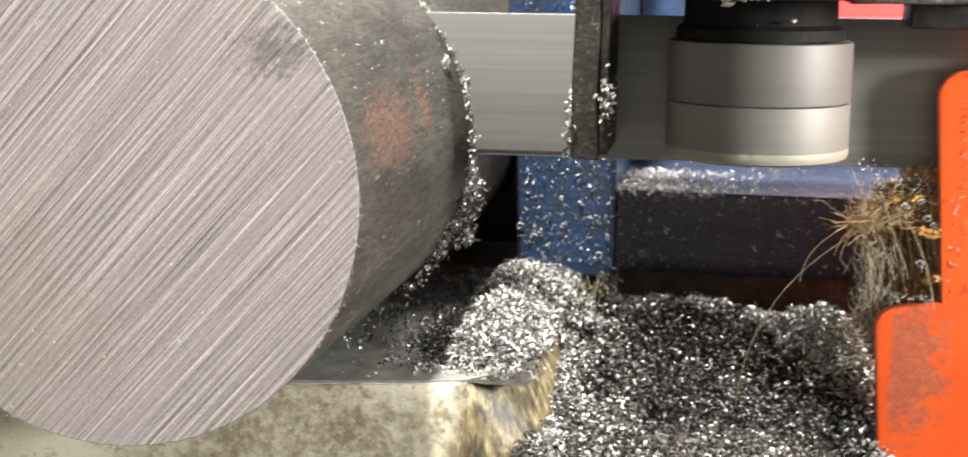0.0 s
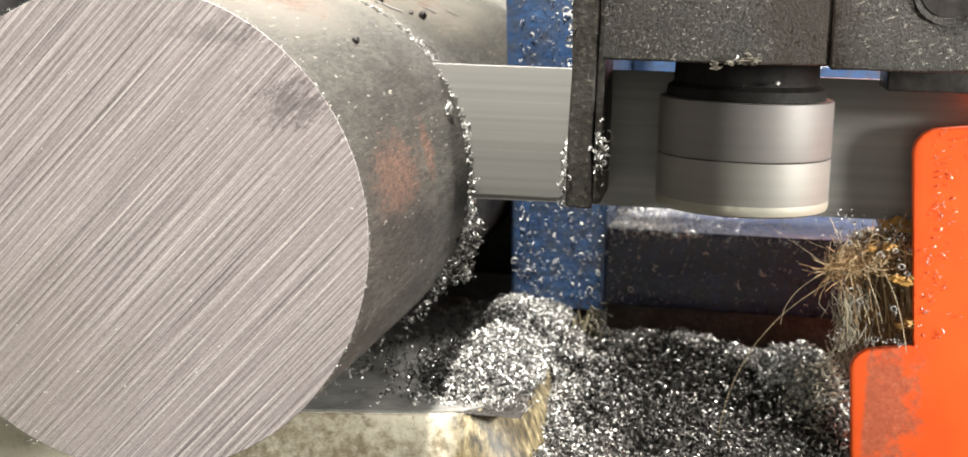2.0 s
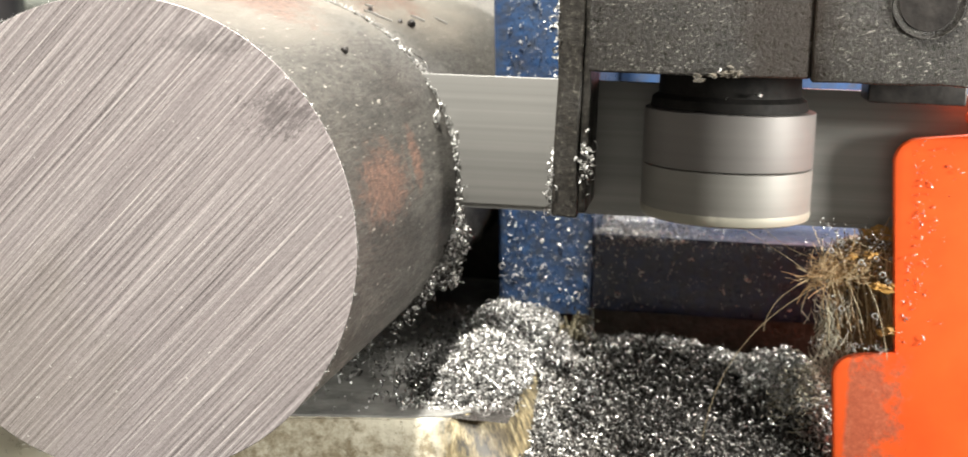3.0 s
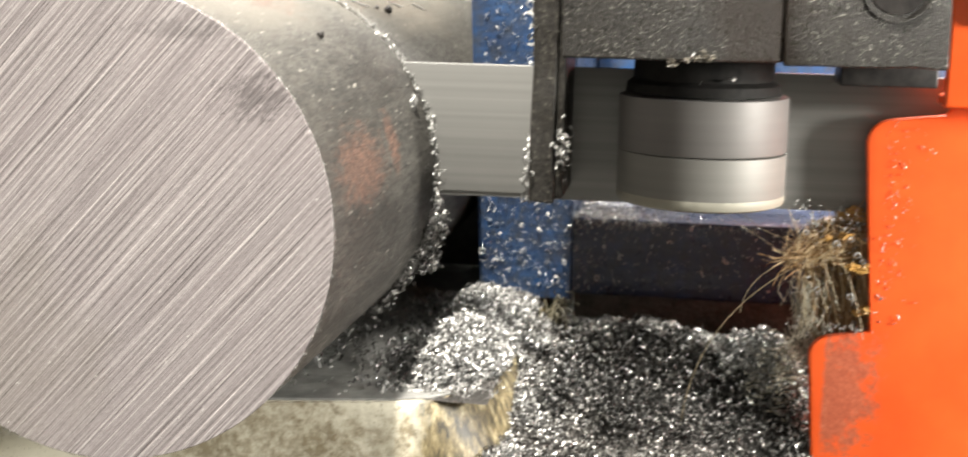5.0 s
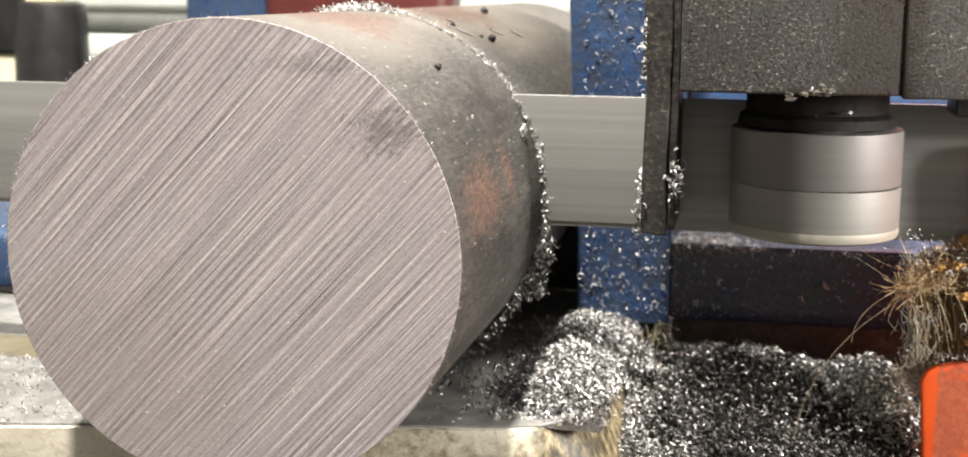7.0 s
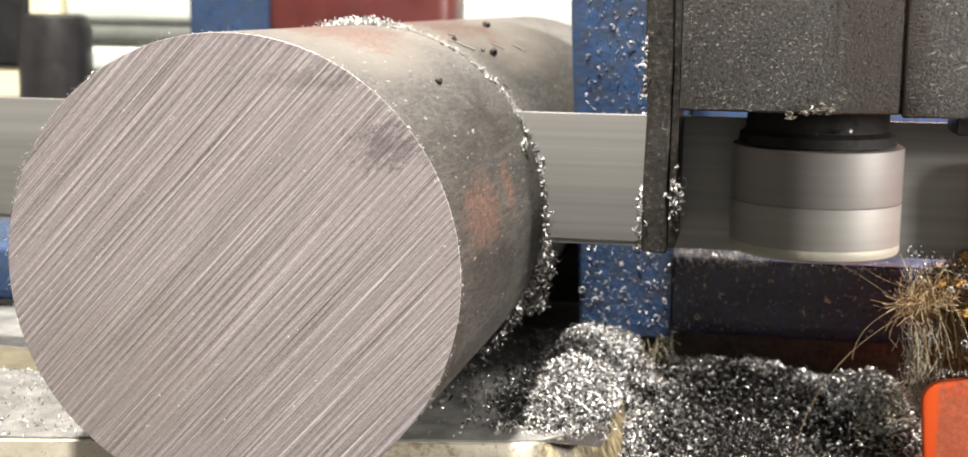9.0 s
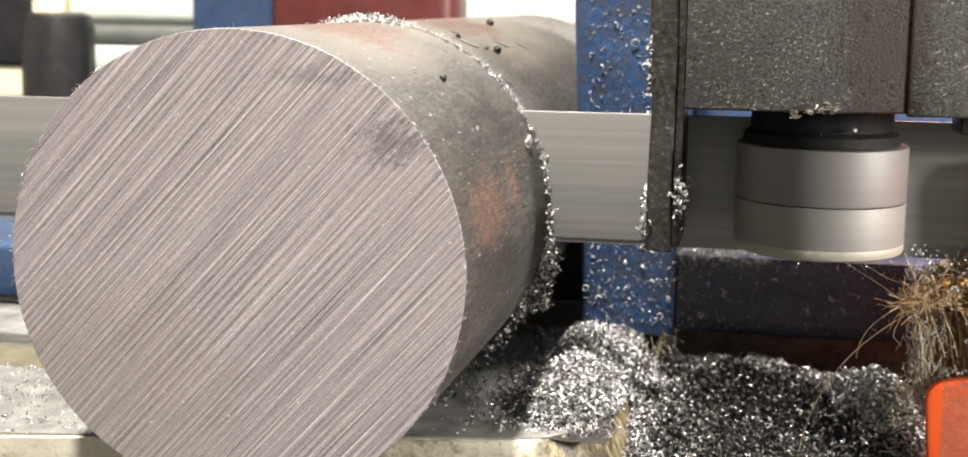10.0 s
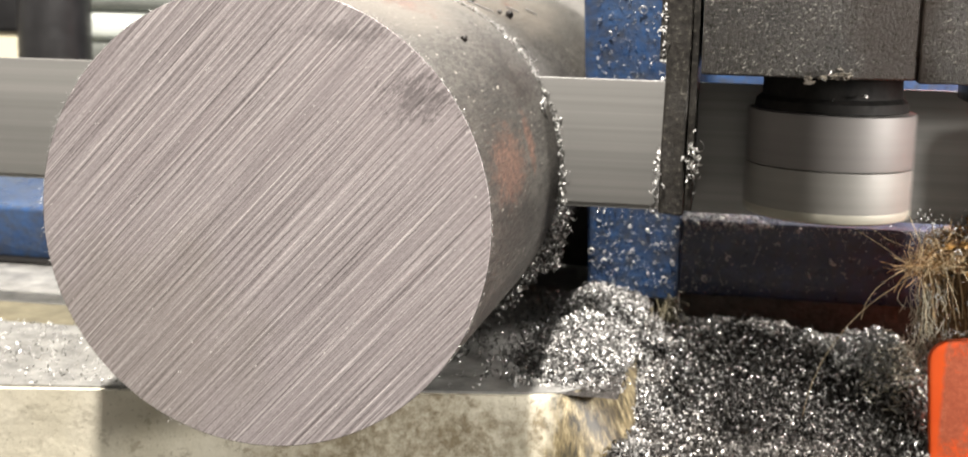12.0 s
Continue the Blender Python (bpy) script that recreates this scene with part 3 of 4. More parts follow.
# ---- blue vise jaws ----
jaw = empty("vise_jaw", "dark blue painted vise jaw speckled with steel chips", "vise jaw", "vise jaws")
part("upright", prism([(31.6, 0.2), (48.6, 0.2), (48.6, 96), (28.2, 96), (28.7, 60)], 49, 118, 0.7), "blue", jaw)
# the ledge's darker, oily copy of the blue paint has the guide's shade in it
ledge = part("ledge", box(48.7, 135, 49.3, 98, 1.4, 15.4, 0.45, 5, 0.25, 3), "shaded_blue", jaw, "oily dark blue ledge, shade in its colour")
part("ledge_top", box(48.75, 134.8, 49.35, 97.9, 15.45, 15.7, 0.1, 5, 0.12, 6), "shaded_blue", ledge, "glossy wet blue top of the ledge, darkened in its colour")
part("foot", box(48.7, 135, 56, 98, -9, 1.2, 0.3), "foot", jaw, "dark oily foot under the ledge")
part("back_web", box(48.7, 80, 98.2, 106, -9, 52, 0.8), "blue", jaw)
part("low_web", box(80.2, 140, 98.2, 106, -9, 43.9, 0.8), "blue", jaw)
# black plate added to darken the gap between bar and jaw
part("dark_backing", box(6, 31, 76, 80, 0.2, 27, 0.2), "neck", jaw, "black plate standing in for the shade under the bar")
left = empty("vise_jaw", "blue painted sliding vise jaw beside the bar", "vise jaw", "vise jaws")
part("body", box(-150, -30, 49, 108, 0.1, 11.2, 1.0), "blue", left)
# black strip added for the shade along the jaw's lower edge
part("shade_strip", box(-150, -34, 45.0, 48.8, 0.16, 0.9, 0.2), "matte_black", left, "black strip for the shade under the jaw")
places = []
while len(places) < 1150:
    x, z = rng.uniform(31.8, 48.2), rng.uniform(2, 80)
    if rng.random() < (0.35 if z > 30 else 0.4 + 0.6 * max(0, 1 - z / 12)):
        places.append(((x, 48.85, z), (0, -1, 0)))
for i in range(200):
    places.append(((49 + 46 * rng.random() ** 1.2, 49.1, 15.4 - abs(rng.gauss(0, 1.3))), (0, -1, 0)))
for i in range(260):
    places.append(((49 + 40 * rng.random() ** 1.7, 49.1, rng.uniform(2, 15)), (0, -1, 0)))
for i in range(450):
    places.append(((rng.uniform(49, 95), 49.5 + 40 * rng.random() ** 1.5, 15.6), (0, 0, 1)))
tagged(raw("jaw_chips", *curls(rng, places, (0.12, 0.36), (0.12, 0.28)), "fresh"), "tiny bright chips stuck to the oily blue jaw", "metal chips", kind="stuff")

places = []
for i in range(1500):
    x = 49 + abs(rng.gauss(0, 10))
    places.append(((x, 49.2 + 24 * rng.random() ** 1.4, 15.75 + rng.uniform(0, 0.4)), (0, 0, 1)))
for i in range(160):
    places.append(((rng.uniform(49, 66), 49.1, 15.6 - abs(rng.gauss(0, 0.7))), (0, -1, 0)))
tagged(raw("ledge_chips", *curls(rng, places, (0.14, 0.42), (0.12, 0.3)), "fresh"), "glittering chips drifted on the ledge of the jaw", "metal chips", kind="stuff")

# single curls that stand out on the jaw, its ledge and the block above
curl_rng = random.Random(23)
spots = [(39.4, 48.6, 9.3, 0.95), (31.9, 48.6, 8.9, 0.8), (45.9, 48.6, 4.2, 0.75), (49.9, 49.0, 8.1, 0.8), (53.3, 49.0, 4.6, 0.75),
         (34.4, 48.6, 7.0, 0.7), (39.8, 48.6, 54.4, 1.0), (33.9, 48.6, 49.9, 0.6), (36.2, 48.6, 57.5, 0.6), (44.2, 48.6, 10.6, 0.5),
         (42.6, 48.6, 13.4, 0.5), (47.4, 48.6, 7.4, 0.55), (36.7, 48.6, 5.2, 0.6), (57.6, 49.0, 8.8, 0.6), (66.4, 49.0, 11.8, 0.6),
         (72.5, 49.0, 6.4, 0.8), (76.5, 49.0, 9.0, 1.1), (60.5, 49.0, 12.0, 0.5), (54.4, 49.0, 10.6, 0.45), (33.2, 48.6, 15.0, 0.6)]
for x, y, z, r in spots:
    turns = curl_rng.choice((0.45, 0.55, 0.7, 0.85, 1.15)) if r < 0.9 else 1.15
    tilt = Euler((curl_rng.uniform(-1.0, 1.0), curl_rng.uniform(0, 6.28), curl_rng.uniform(-1.0, 1.0))).to_matrix()
    path = []
    for i in range(19):
        a = 2 * math.pi * turns * i / 18
        rr = 0.82 * r * (1 - 0.18 * i / 18)
        path.append(Vector((x, y, z)) + tilt @ Vector((rr * math.cos(a), -0.35 * a / 6.28, rr * math.sin(a) * 0.85)))
    tagged(raw("steel_curl", *strands([path], curl_rng.uniform(0.08, 0.14), 5), "fresh"), "bright curled steel chip stuck to the oily blue jaw", "metal chip", "steel curls")

# ---- the round bar being sawn ----
bar = empty("steel_bar", "round steel bar half sawn through, scaly with rust patches", "steel bar")
R = 29.0
CUT = 8.9  # where the blade passes through the bar
SKEW = 0.022  # the bar lies slightly askew in the vise


def askew(bm):
    for v in bm.verts:
        v.co.x += SKEW * (v.co.y + 49)
    return bm


def on_bar(degrees, y, out=0.0):
    """A place on the bar's skin, and the way out of it."""
    a = radians(degrees)
    return (SKEW * (y + 49) + (R + out) * math.cos(a), y, R + (R + out) * math.sin(a)), (math.cos(a), 0, math.sin(a))


part("offcut", askew(lathe([(R - 0.03, -48.96), (R, -48.93), (R, -20), (R, CUT - 0.8), (R - 0.25, CUT - 0.65)], "y", (0, 0, R), 160)), "scale", bar)
part("sawn_end", lathe([(R - 0.02, -48.94), (R - 0.08, -49.0), (R * 0.66, -49.0), (R * 0.33, -49.0), (0.02, -49.0)], "y", (0, 0, R), 160), "sawn", bar, "freshly sawn end with slanting tooth marks")
part("stock", askew(lathe([(R - 0.25, CUT + 0.65), (R, CUT + 0.8), (R, 60), (R, 150)], "y", (0, 0, R), 160)), "scale", bar)
web = [(x, z + R) for x, z in arc(0, 0, R - 0.2, 190, 350, 40)]
part("web", askew(prism(web, CUT - 0.7, CUT + 0.7)), "scale", bar, "uncut metal under the blade")

# ragged burr round the sawn end
places = []
for i in range(900):
    a = radians(rng.uniform(-40, 250))
    rr = R + rng.gauss(0.0, 0.05)
    places.append(((rr * math.cos(a), -48.95 + rng.gauss(0, 0.05), R + rr * math.sin(a)), (math.cos(a), 0, math.sin(a))))
tagged(raw("rim_burr", *curls(rng, places, (0.04, 0.13), (0.05, 0.12)), "fresh"), "ragged fine burr round the sawn end of the bar", "metal chips", kind="stuff")

# burrs and chips along the cut
places = []
for i in range(1500):
    places.append(on_bar(rng.uniform(14, 118), CUT + rng.choice((-0.85, -0.75, 0.8)) + rng.gauss(0, 0.14), abs(rng.gauss(0.0, 0.15))))
tagged(raw("burr_line", *curls(rng, places, (0.08, 0.22), (0.08, 0.18)), "fresh"), "fine bright burr along both lips of the cut", "metal chips", kind="stuff")
places = []
for i in range(380):
    places.append(on_bar(rng.uniform(-9, 22), CUT + rng.choice((-1, 1)) * rng.uniform(0.2, 1.9), abs(rng.gauss(0.1, 0.42))))
for i in range(90):
    places.append(on_bar(rng.uniform(20, 62), CUT - 1.0 + rng.gauss(0, 0.5), abs(rng.gauss(0.05, 0.2))))
for i in range(90):
    places.append(on_bar(rng.gauss(-13, 2.5), CUT + rng.gauss(-0.4, 1.0), abs(rng.gauss(0.4, 0.9))))
for i in range(900):
    places.append(on_bar(rng.gauss(93, 7), CUT + rng.gauss(-0.6, 1.9), abs(rng.gauss(0.05, 0.36))))
tagged(raw("cut_chips", *curls(rng, places, (0.18, 0.5), (0.18, 0.45)), "fresh"), "bright chips clinging along the saw cut in the bar", "metal chips", kind="stuff")
places = []
for i in range(240):
    k = rng.random()
    p, n = on_bar(-16 - 34 * k, CUT + rng.gauss(-1.2, 2.6), 0.3 + abs(rng.gauss(0, 0.9)))
    places.append((p, n))
for i in range(160):
    k = rng.random()
    places.append(((31.0 - 2.0 * k + rng.gauss(0, 0.7), CUT + 1 + rng.gauss(0, 1.6), 22 - 9 * k), (0.7, 0, 0)))
tagged(raw("hanging_chips", *curls(rng, places, (0.3, 0.75), (0.25, 0.5)), "dull"), "ragged string of chips hanging below the saw cut", "metal chips", kind="stuff")
for degrees, y, r in ((55.5, 27.5, 0.75), (49, -21, 0.5), (66, 19, 0.42), (58, 24.4, 0.4), (74, 62, 0.7)):
    nub = bmesh.new()
    bmesh.ops.create_icosphere(nub, subdivisions=2, radius=r)
    p = Vector(on_bar(degrees, y, 0.6 * r)[0])
    for v in nub.verts:
        v.co = v.co * (1 + 0.45 * noise.noise(v.co * 3 + p)) + p
    tagged(part("burnt_chip", nub, "neck"), "small dark burnt chip lying on the bar", "metal chip", "burnt chips")
# a large bright flake beside the cut
flake = bmesh.new()
bmesh.ops.create_icosphere(flake, subdivisions=3, radius=1)
p = Vector(on_bar(22.5, 1.4, 0.25)[0])
for v in flake.verts:
    v.co = Vector((v.co.x * 0.42, v.co.y * 1.5, v.co.z * 1.35)) * (1 + 0.55 * noise.noise(v.co * 2.2)) + p
tagged(part("steel_flake", flake, "fresh"), "large bright steel flake stuck beside the cut", "metal chip")
# straight needles lying on the stock behind the cut, and one dark hair at the lip
for degrees, y, ln, slew in ((63, 17, 4.2, -0.5), (66, 15.5, 3.4, -0.4), (61, 38, 3.8, -0.5), (58.5, 52, 3.6, -0.55), (70, 23, 2.6, -0.3)):
    path = [on_bar(degrees + slew * ln * k * 2.0, y + ln * k * 0.8, 0.12)[0] for k in (0, 0.3, 0.6, 1)]
    tagged(raw("steel_needle", *strands([path], 0.16), "fresh"), "bright straight sliver of steel lying on the bar", "metal chip", "steel slivers")
path = [on_bar(44 - 7 * k, CUT + 2.2 + 1.4 * math.sin(3 * k), 0.25 + 0.8 * k * (1 - k))[0] for k in [i / 8 for i in range(9)]]
tagged(raw("steel_hair", *strands([path], 0.09), "neck"), "curved dark steel hair at the lip of the cut", "metal chip")

# ---- the saw head: blade, guide, guard and brush, all sinking together ----
blade = empty("bandsaw_blade", "thin grey running bandsaw blade with bright back edge", "saw blade")
part("band", box(-330, 330, -0.5, 0.4, 27.4, 46.3, 0.08), "blade", blade)
part("tooth_line", box(-330, 330, -0.32, 0.25, 26.7, 27.5, 0.08), "blade", blade, "running row of fine teeth")

guide = empty("blade_guide", "black cast blade guide with bearing rollers, dusted with chips", "blade guide")
part("finger", box(47.6, 51.0, -16, -1.0, 28.6, 92, 0.35, 6, 0.35, 5), "plate", guide, "worn black guide finger")
# unseen block, added behind the finger to cast shadow on the jaw
part("shade_block", box(45.8, 52, 3, 24, 48.8, 92, 0.5), "plate", guide)
part("shim", box(51.05, 52.1, -15.2, -1.0, 29.2, 92, 0.15), "plate", guide)
bm = slab([(52.8, -28.2), (71.7, -28.4), (72.3, -28.2), (79.4, -26.4), (80.1, -25.8), (80.1, 26), (52.8, 26)], 49.2, 92, 0.35)
part("block", bm, "cast", guide, "rough black cast block")
part("side_block", box(80.15, 99.9, -26.4, -1.6, 48.9, 92, 0.3, 4, 0.25, 9), "cast", guide)
# black filler for the shadow below the side block, an added part
part("shadow_filler", box(88.6, 101.2, -12.5, -3, 45.6, 48.6, 0.3), "neck", guide)
part("screw_boss", lathe([(4.3, -18.9), (4.3, -18.2), (3.6, -18.2), (3.4, -18.75), (0.02, -18.75)], "y", (93.4, -7.8, 58.9), 40, False), "neck", guide)
part("neck", lathe([(9.4, 49.4), (9.5, 46.0), (10.3, 45.4), (10.5, 44.15), (6.0, 44.0)], "z", (70.6, -11.9, 0), 64), "matte_black", guide, "oily black spacer above the rollers")
part("stud", lathe([(3.9, 90), (3.9, 29.5)], "z", (71.1, -11.7, 0), 32), "neck", guide)


def roller(name, z0, z1, material):
    h = z1 - z0
    prof = [(4.0, 0), (5.6, 0), (5.8, 0.35), (8.6, 0.35), (8.8, 0), (11.2, 0), (11.36, 0.08), (11.4, 0.25), (11.4, h - 0.25), (11.36, h - 0.08), (11.2, h), (8.8, h), (8.6, h - 0.35), (5.8, h - 0.35), (5.6, h), (4.0, h)]
    prof = [(r * 1.041, z * 1.041) for r, z in prof]
    ob = part(name, lathe(prof, "z", (0, 0, 0), 96), material)
    ob.parent = guide
    ob.location = HEAD @ Vector((70.9 * MM, -11.95 * MM, z0 * MM))
    return ob


upper_roller = roller("upper_roller", 36.5, 43.9, "roller")
# lower roller and rim use paler steel that has the caught light in it
lower_roller = roller("lower_roller", 30.0, 36.42, "lit_roller")
part("lit_rim", lathe([(4.7, -0.73), (11.0, -0.73), (11.7, -0.42), (11.89, 0.0), (11.9, 0.83), (11.77, 1.04)], "z", (0, 0, 0), 96), "rim", lower_roller, "lower rim, caught light in its pale colour")
places = []
for i in range(150):
    places.append(((47.5 + rng.gauss(0, 0.35), rng.uniform(-16, -9), rng.choice((rng.uniform(29, 38), rng.gauss(32.5, 2), rng.gauss(54, 3)))), (-1, 0, 0)))
for i in range(60):
    places.append(((52.0 + rng.gauss(0, 0.4), -16 + rng.gauss(0, 0.4), rng.gauss(36, 2)), (1, 0, 0)))
for i in range(2):
    places.append(((rng.gauss(71, 3), -28.4, 49.3 + abs(rng.gauss(0, 0.7))), (0, -1, 0)))
for i in range(2):
    places.append(((rng.gauss(72, 3), -21.9, 46.0 + rng.gauss(0, 0.6)), (0, -1, 0)))
crust = bmesh.new()
for x, y, z, r in ((66.4, -28.2, 49.3, 0.35), (68.2, -28.3, 49.4, 0.4), (69.8, -28.3, 49.6, 0.5), (71.0, -28.3, 49.7, 0.6), (70.4, -28.3, 50.5, 0.35), (66.6, -28.1, 48.7, 0.4)):
    for v in bmesh.ops.create_icosphere(crust, subdivisions=3, radius=r)["verts"]:
        v.co = Vector((v.co.x * 1.5, v.co.y * 0.5, v.co.z * 0.8)) * (1 + 0.9 * noise.noise(v.co * 4 + Vector((x, y, z)))) + Vector((x, y, z))
part("crust", crust, "crust", guide, "flaky grey-brown crust of chips and oil")["kind"] = "stuff"
raw("clinging_grit", *curls(rng, places, (0.25, 0.75), (0.25, 0.55)), "fresh", guide)["kind"] = "stuff"

guard = empty("blade_guard", "bright orange painted sheet steel blade guard, rubbed at its corner", "blade guard")
outline = [(104.4, 44), (104.4, 42.5)] + [(103.8, 41.7)] + arc(97.0, 37.3, 3.6, 92, 176, 6) + [(95.6, 10.5)] + arc(90.4, 6.5, 3.1, 92, 178, 6) + [(88.6, -10), (89.4, -60), (170, -60), (170, 44)]
part("sheet", prism(outline, -5.4, -3.6, 0.5), "orange", guard)
part("flange", box(102.2, 170, -12.4, -10.8, 43.2, 92, 0.5), "orange", guard)
part("flange_return", box(102.4, 170, -10.9, -5.2, 43.3, 44.7, 0.4), "orange", guard)
part("bolt_head", lathe([(2.9, -12.3), (2.9, -14.0), (2.3, -14.6), (0.02, -14.8)], "y", (107.4, 0, 57), 32, False), "bolt", guard, "bright bolt head")
places = []
for i in range(120):
    x = 96.2 + abs(rng.gauss(0, 2.0))
    places.append(((x, -5.6, rng.uniform(12, 40)), (0, -1, 0)))
for i in range(50):
    places.append(((rng.uniform(89, 96), -4.6 + rng.gauss(0, 0.5), 10.6), (0, 0, 1)))
raw("guard_chips", *curls(rng, places, (0.1, 0.36), (0.1, 0.24)), "fresh", guard)["kind"] = "stuff"

brush = empty("chip_brush", "frayed golden-brown chip brush clogged with swarf", "brush")
part("block", box(90.5, 112, 0.5, 7, 24.5, 27.5, 1.0, 3, 0.6, 4), "amber", brush, "amber brush block")
part("clogged_core", box(86.8, 104, -0.6, 4.5, 8, 25.5, 2.0, 6, 1.2, 11), "umber", brush, "matted oily bristle core")
def bend(points, n=12):
    """A smooth run of points along a four-point curve."""
    a, b, c, d = map(Vector, points)
    return [((1 - k) ** 3 * a + 3 * (1 - k) ** 2 * k * b + 3 * (1 - k) * k * k * c + k ** 3 * d) for k in [i / n for i in range(n + 1)]]


# the packed bristles, hanging down behind the guard
paths = []
for i in range(520):
    x, y = rng.uniform(86.5, 104), rng.uniform(-2.2, 3)
    z, ln = 21.5 + rng.gauss(0, 2.0), rng.uniform(6, 12)
    dx, dy, sway = rng.gauss(0.9, 0.9), rng.gauss(-0.4, 0.8), rng.gauss(0, 0.8)
    paths.append([(x + dx * k + sway * k * (1 - k) * 2, y + dy * k, z - ln * k) for k in (0, 0.25, 0.5, 0.75, 1)])
raw("bristles", *strands(paths, 0.075), "fibre", brush)["kind"] = "stuff"
# the straw-coloured tangle that spreads from a knot at the free end
paths = []
for i in range(360):
    c = Vector((rng.uniform(83.6, 91.5), rng.uniform(-5.0, -2.4), 0))
    c.z = 20.6 + (c.x - 83.6) * 0.28 + rng.gauss(0, 1.1)
    a, ln = rng.uniform(0, 6.28), rng.uniform(0.8, 3.0)
    d = Vector((math.cos(a), rng.gauss(0, 0.25), math.sin(a) * 0.8))
    e = Vector((-d.z, 0, d.x)) * rng.gauss(0, 0.9)
    paths.append([c + d * ln * k + e * ln * k * k for k in (0, 0.3, 0.6, 1)])
for i in range(36):
    a = rng.uniform(0, 6.28)
    d = Vector((math.cos(a), rng.gauss(0, 0.3), math.sin(a)))
    paths.append([Vector((83.8, -4.2, 20.4)) + d * k * rng.uniform(1.0, 2.6) for k in (0, 0.5, 1)])
raw("tangle", *strands(paths, 0.055), "fibre", brush)["kind"] = "stuff"
# fluff and dust caught lower down
paths = []
for i in range(220):
    x = rng.gauss(87.2, 1.5)
    y, z = rng.uniform(-3, 1), rng.uniform(6, 18)
    paths.append([(x + rng.gauss(0, 0.5), y, z), (x + rng.gauss(0, 0.5), y, z - 1.2), (x + rng.gauss(0.2, 0.7), y, z - 2.6)])
raw("fluff", *strands(paths, 0.06), "dust", brush)["kind"] = "stuff"
# single long bristles
for points, r in (
    (((83.4, -4.5, 20.0), (79.4, -5, 18.0), (77.6, -5, 15.5), (77.4, -5, 12.2)), 0.07),
    (((84.0, -4.6, 18.8), (79, -5, 15.5), (71.5, -5, 9.5), (69.8, -6, -3)), 0.08),
    (((69.8, -6, -3), (69.4, -6, -7), (71.5, -6, -9), (72.6, -6, -12)), 0.07),
    (((82.9, -4.2, 21.0), (80.5, -4, 22.8), (76, -2, 25), (72, 2, 26.8)), 0.06),
    (((83.2, -4.2, 23.2), (80.5, -4, 23.8), (77.5, -2, 25.2), (75.4, 0, 28)), 0.06),
    (((88.6, -4.6, 20.6), (89.2, -4.9, 18), (90.6, -5, 16.5), (91.2, -5, 13.2)), 0.10),
    (((90.8, -5.0, 20.6), (92.6, -5.6, 18.2), (93.8, -6.2, 14), (94.6, -6.4, 9.6)), 0.11),
    (((87.0, -4.6, 20.0), (87.6, -4.8, 17.5), (88.8, -5, 15.5), (89.6, -5, 13)), 0.10),
    (((85.0, -4.6, 19.0), (86.2, -4.8, 17), (86.4, -5, 15), (86.6, -5, 11)), 0.11),
    (((85.6, -4.6, 19.8), (88, -5.2, 19.6), (90, -5.4, 21), (91.4, -5.0, 22)), 0.09),
    (((84.2, -4.8, 20.6), (86, -5.4, 19.4), (88.5, -5.4, 20.6), (89.8, -5.0, 22.6)), 0.09),
    (((84.6, -4.4, 26.0), (85.4, -4.6, 23), (84.8, -4.8, 21.6), (84.0, -4.8, 19.8)), 0.08),
    (((86.2, -4.2, 25.6), (88, -4.4, 26.4), (89.5, -4.4, 26.0), (91, -4.2, 25.0)), 0.07),
):
    raw("bristle", *strands([bend(points)], 0.62 * r, 5), "bristle", brush)
# lumps of amber wax and grit
for x, y, z, r in ((92.7, -1.5, 27.2, 0.8), (95.2, -1.5, 27.0, 0.7), (92.6, -4.6, 19.6, 0.85), (94.0, -4.7, 19.3, 0.9), (95.1, -4.7, 19.9, 0.7), (95.4, -4.4, 13.4, 1.1), (93.9, -4.3, 12.9, 0.7), (88.8, -4.2, 23.6, 0.6), (91.4, -4.4, 24.0, 0.7)):
    crumb = bmesh.new()
    bmesh.ops.create_icosphere(crumb, subdivisions=3, radius=r)
    for v in crumb.verts:
        v.co = Vector((v.co.x * 1.3, v.co.y * 0.8, v.co.z * 0.7)) * (1 + 0.7 * noise.noise(v.co * 2.4 + Vector((x, y, z)))) + Vector((x, y, z))
    part("amber_lump", crumb, "amber", brush)
for x, z, r in ((93.2, 21.4, 0.5), (94.0, 20.5, 0.4), (90.2, 23.0, 0.45), (86.0, 24.4, 0.4), (92.2, 23.6, 0.4), (88.0, 16.2, 0.45), (92.6, 15.4, 0.5)):
    path = [(x + 0.8 * r * math.cos(a), -4.7 - 0.08 * a, z + 0.7 * r * math.sin(a)) for a in [i * 0.42 for i in range(17)]]
    raw("caught_curl", *strands([path], 0.09, 5), "fresh", brush)
places = [((rng.uniform(84, 96), rng.uniform(-4.6, -2), rng.choice((rng.uniform(9, 26), rng.gauss(25.5, 1.2)))), (0, -1, 0)) for i in range(360)]
raw("caught_grit", *curls(rng, places, (0.14, 0.42), (0.1, 0.3)), "fresh", brush)["kind"] = "stuff"

paths = []
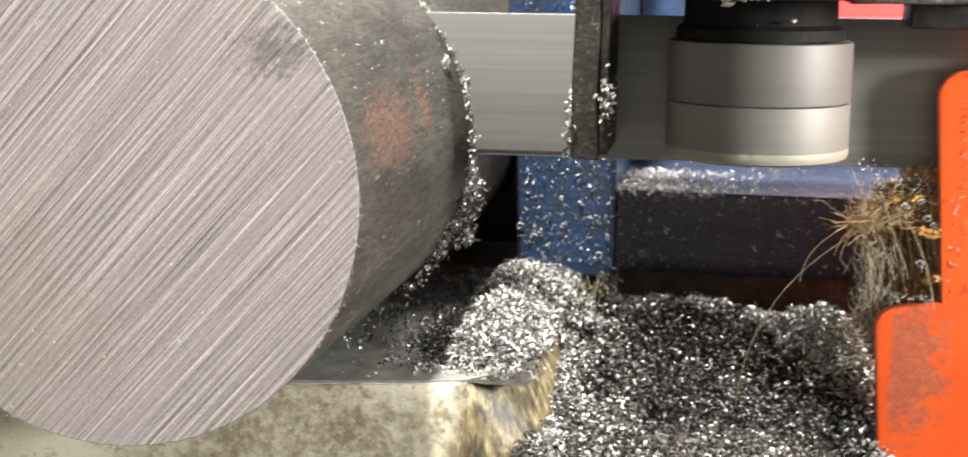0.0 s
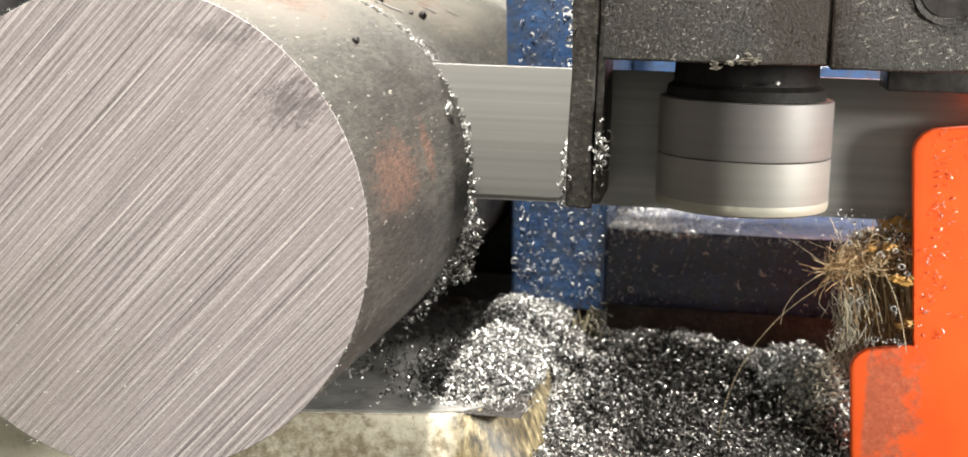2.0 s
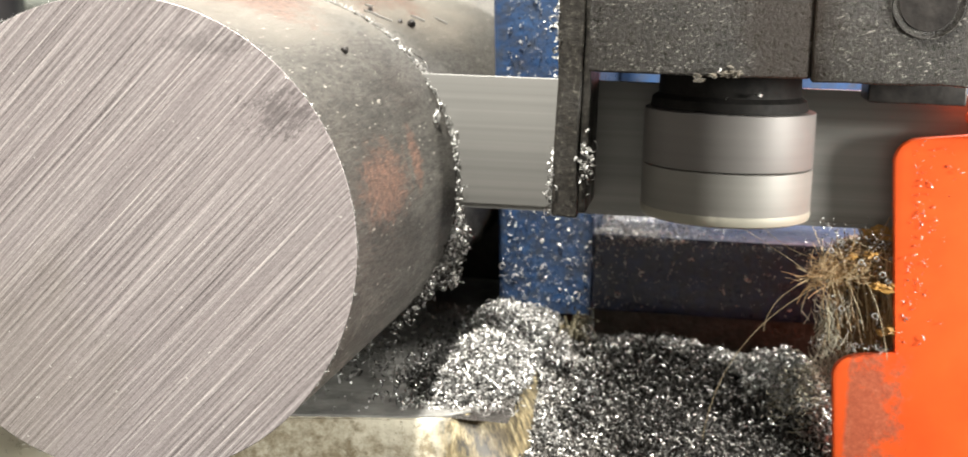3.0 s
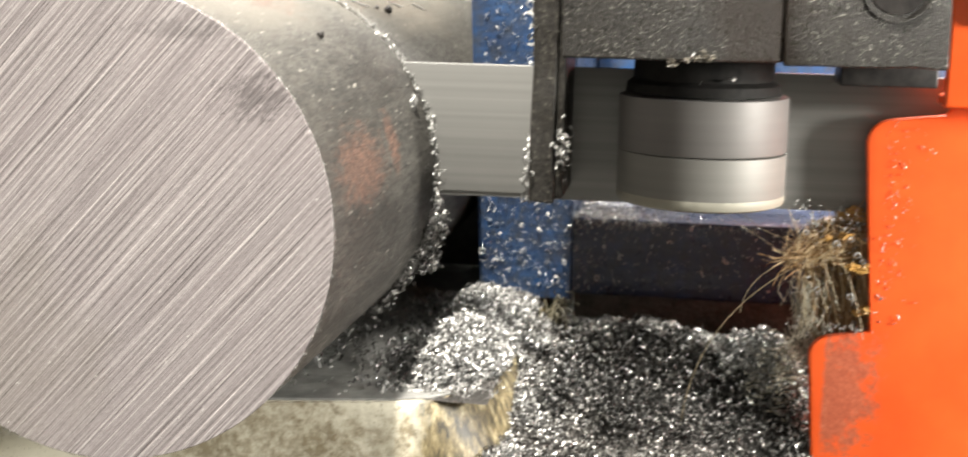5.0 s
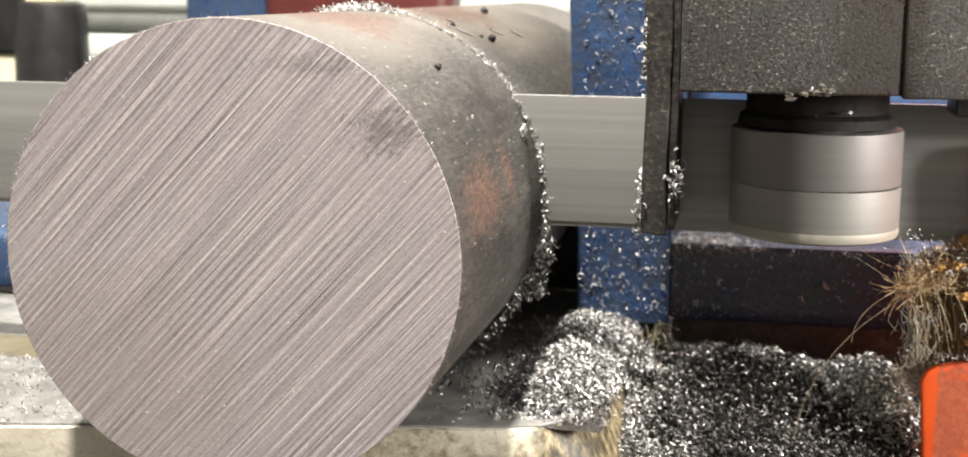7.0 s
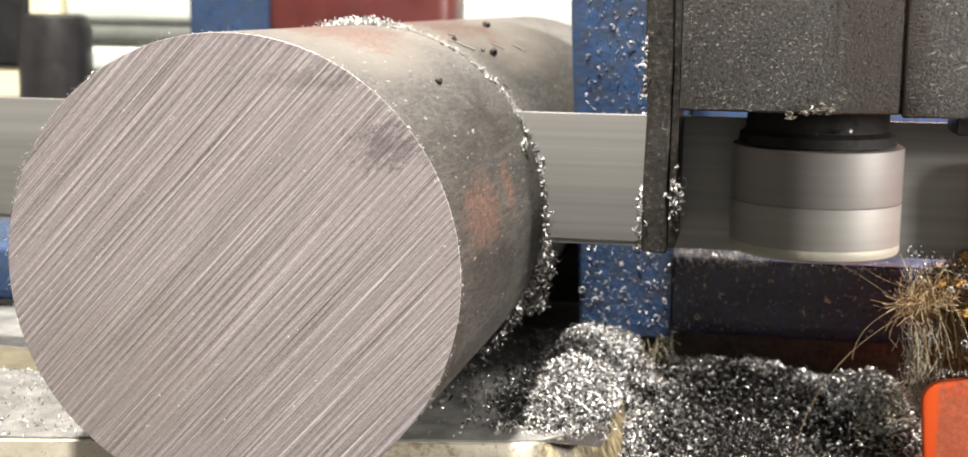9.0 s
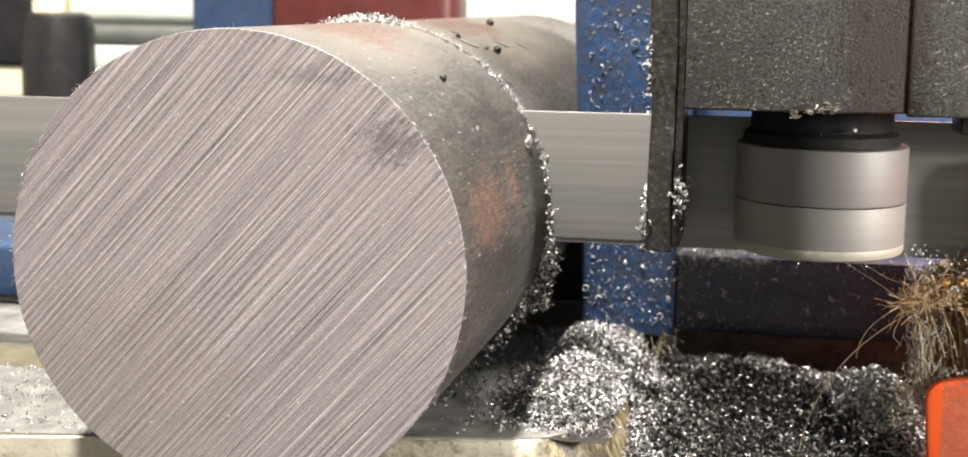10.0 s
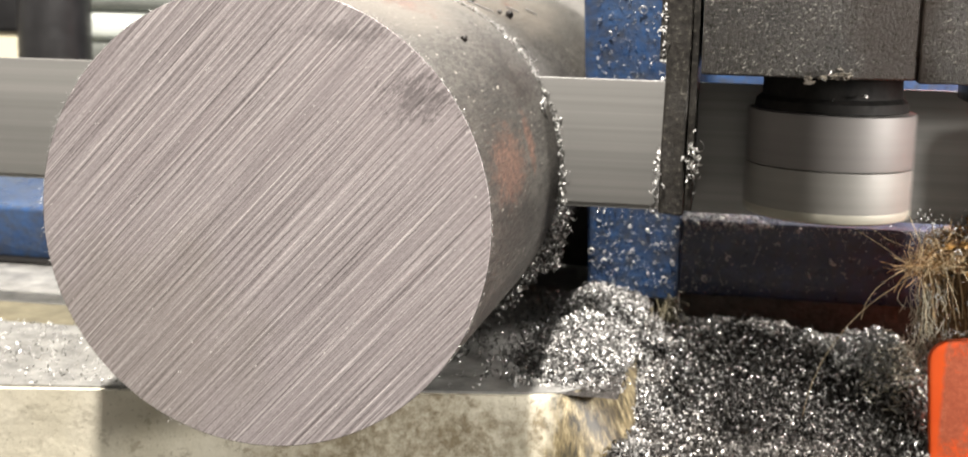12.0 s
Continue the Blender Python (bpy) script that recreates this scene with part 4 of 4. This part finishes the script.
for i in range(520):
    x, y = rng.gauss(86, 2.4), rng.gauss(14, 3.0)
    a, ln, z = rng.uniform(0, 6.28), rng.uniform(0.6, 2.2), pile_height(x, y) + rng.uniform(0.3, 2.0)
    paths.append([(x + ln * k * math.cos(a + k), y + ln * k * math.sin(a + k), z + rng.uniform(-0.2, 0.5)) for k in (0, 0.5, 1)])
tagged(raw("shed_fluff", *strands(paths, 0.08), "dust"), "pale fluff and shed bristle ends lying on the turnings", "brush bristles", kind="stuff")

# ---- the far side of the machine ----
cab = empty("machine_cabinet", "cream machine cabinet with a dark window", "cabinet")
part("panel", box(-330, -181.5, 252, 280, 24, 140, 3), "panel", cab)
part("window", box(-300, -188.5, 250.6, 253, 36.5, 120, 2), "black", cab, "dark glass window")
knob = empty("clamp_knob", "black plastic clamp knob", "knob")
part("grip", lathe([(9, 8), (11, 10), (12.2, 20), (12.2, 50), (11.2, 54.5), (9, 55.5)], "z", (-171, 236, 0), 40), "black", knob)
part("stem", lathe([(5, -40), (5, 9)], "z", (-171, 236, 0), 24), "bolt", knob)
rails = empty("guide_rail", "pale grey round guide rails across the machine", "rail")
for z0, z1, m in ((52, 66, "pale"), (44.5, 51.5, "grey"), (34, 44, "pale"), (20, 33.5, "grey")):
    part("rail", box(-181, 160, 262, 285, z0, z1, 3), m, rails)
part("shelf", box(-330, 160, 255, 300, -40, 19, 2), "pale", rails)
post = empty("vise_post", "dark blue painted post of the vise", "post")
part("column", box(-127, -98.2, 246, 262, -40, 130, 1.5), "blue", post)
mot = empty("motor_housing", "dull dark red motor housing behind the bar", "motor housing")
part("shell", box(-98, -34, 240, 258, -40, 130, 6), "red", mot)
hood = empty("wheel_cover", "bright red cover of the band wheel", "cover")
part("cover", box(84, 117, 150, 165, -20, 120, 3), "pink", hood)
strip = empty("light_strip", "pale window ledge behind the machine", "ledge")
part("ledge", box(-33, 70, 268, 274, 57.4, 140, 0.8), "pale", strip)
part("skirt", box(-33, 70, 264, 276, 30, 57.0, 0.8), "grey", strip)

# ---- chips thrown from the cut ----
FLY = []
for i in range(9):
    verts, faces = curls(rng, [((0, 0, 0), (0, 0, 1))], (0.35, 0.6), (0.2, 0.4))
    ob = tagged(raw("flying_chip", verts, faces, "chip"), "single bright chip thrown from the saw cut", "metal chip", "flying chips")
    FLY.append((ob, 0.35 + 1.3 * i, rng.uniform(0, 6), rng.uniform(31, 40), rng.uniform(8, 34)))

SINK = -0.25 * MM


def motions():
    ends = ((0.0, -6.0), (6.0, 0.0), (12.0, 6.0))
    for ob, share in ((blade, 1.0), (guide, 1.0), (guard, 0.5), (brush, 0.6)):
        walk(ob, [(t, pose(0, 0, SINK * share * d)) for t, d in ends])
    for ob, z, rate in ((upper_roller, 36.5, 61), (lower_roller, 30.0, 67)):
        # the worn rollers tremble as they spin
        at = HEAD @ Vector((70.9 * MM, -11.95 * MM, z * MM))
        walk(ob, [(i / FPS, pose(at.x + (0.25 if i % 2 else -0.25) * MM, at.y, at.z + 0.15 * MM * math.sin(i * 1.7), 0, 0.5 * math.sin(i * 2.1), rate * i)) for i in range(12 * FPS + 1)])
    for ob, t0, spin, x1, y1 in FLY:
        a, b = Vector((30.9, CUT, 27.0)) * MM, Vector((x1, y1, max(heap_height(x1, y1), pile_height(x1, y1) if x1 > 41 else 0) + 0.6)) * MM
        rows = [(0.0, pose(*a, 0, 0, 0))]
        if t0 > 0.2:
            rows.append((t0, pose(*a, 0, 0, 0)))
        for k in (0.25, 0.5, 0.75, 1.0):
            p = a.lerp(b, k)
            p.z = a.z + (b.z - a.z) * k * k
            rows.append((t0 + 0.12 * k, pose(*p, 60 * k, 80 * k, 40 * k)))
        rows.append((12.0, pose(*b, 60, 80, 40)))
        walk(ob, rows)


motions()
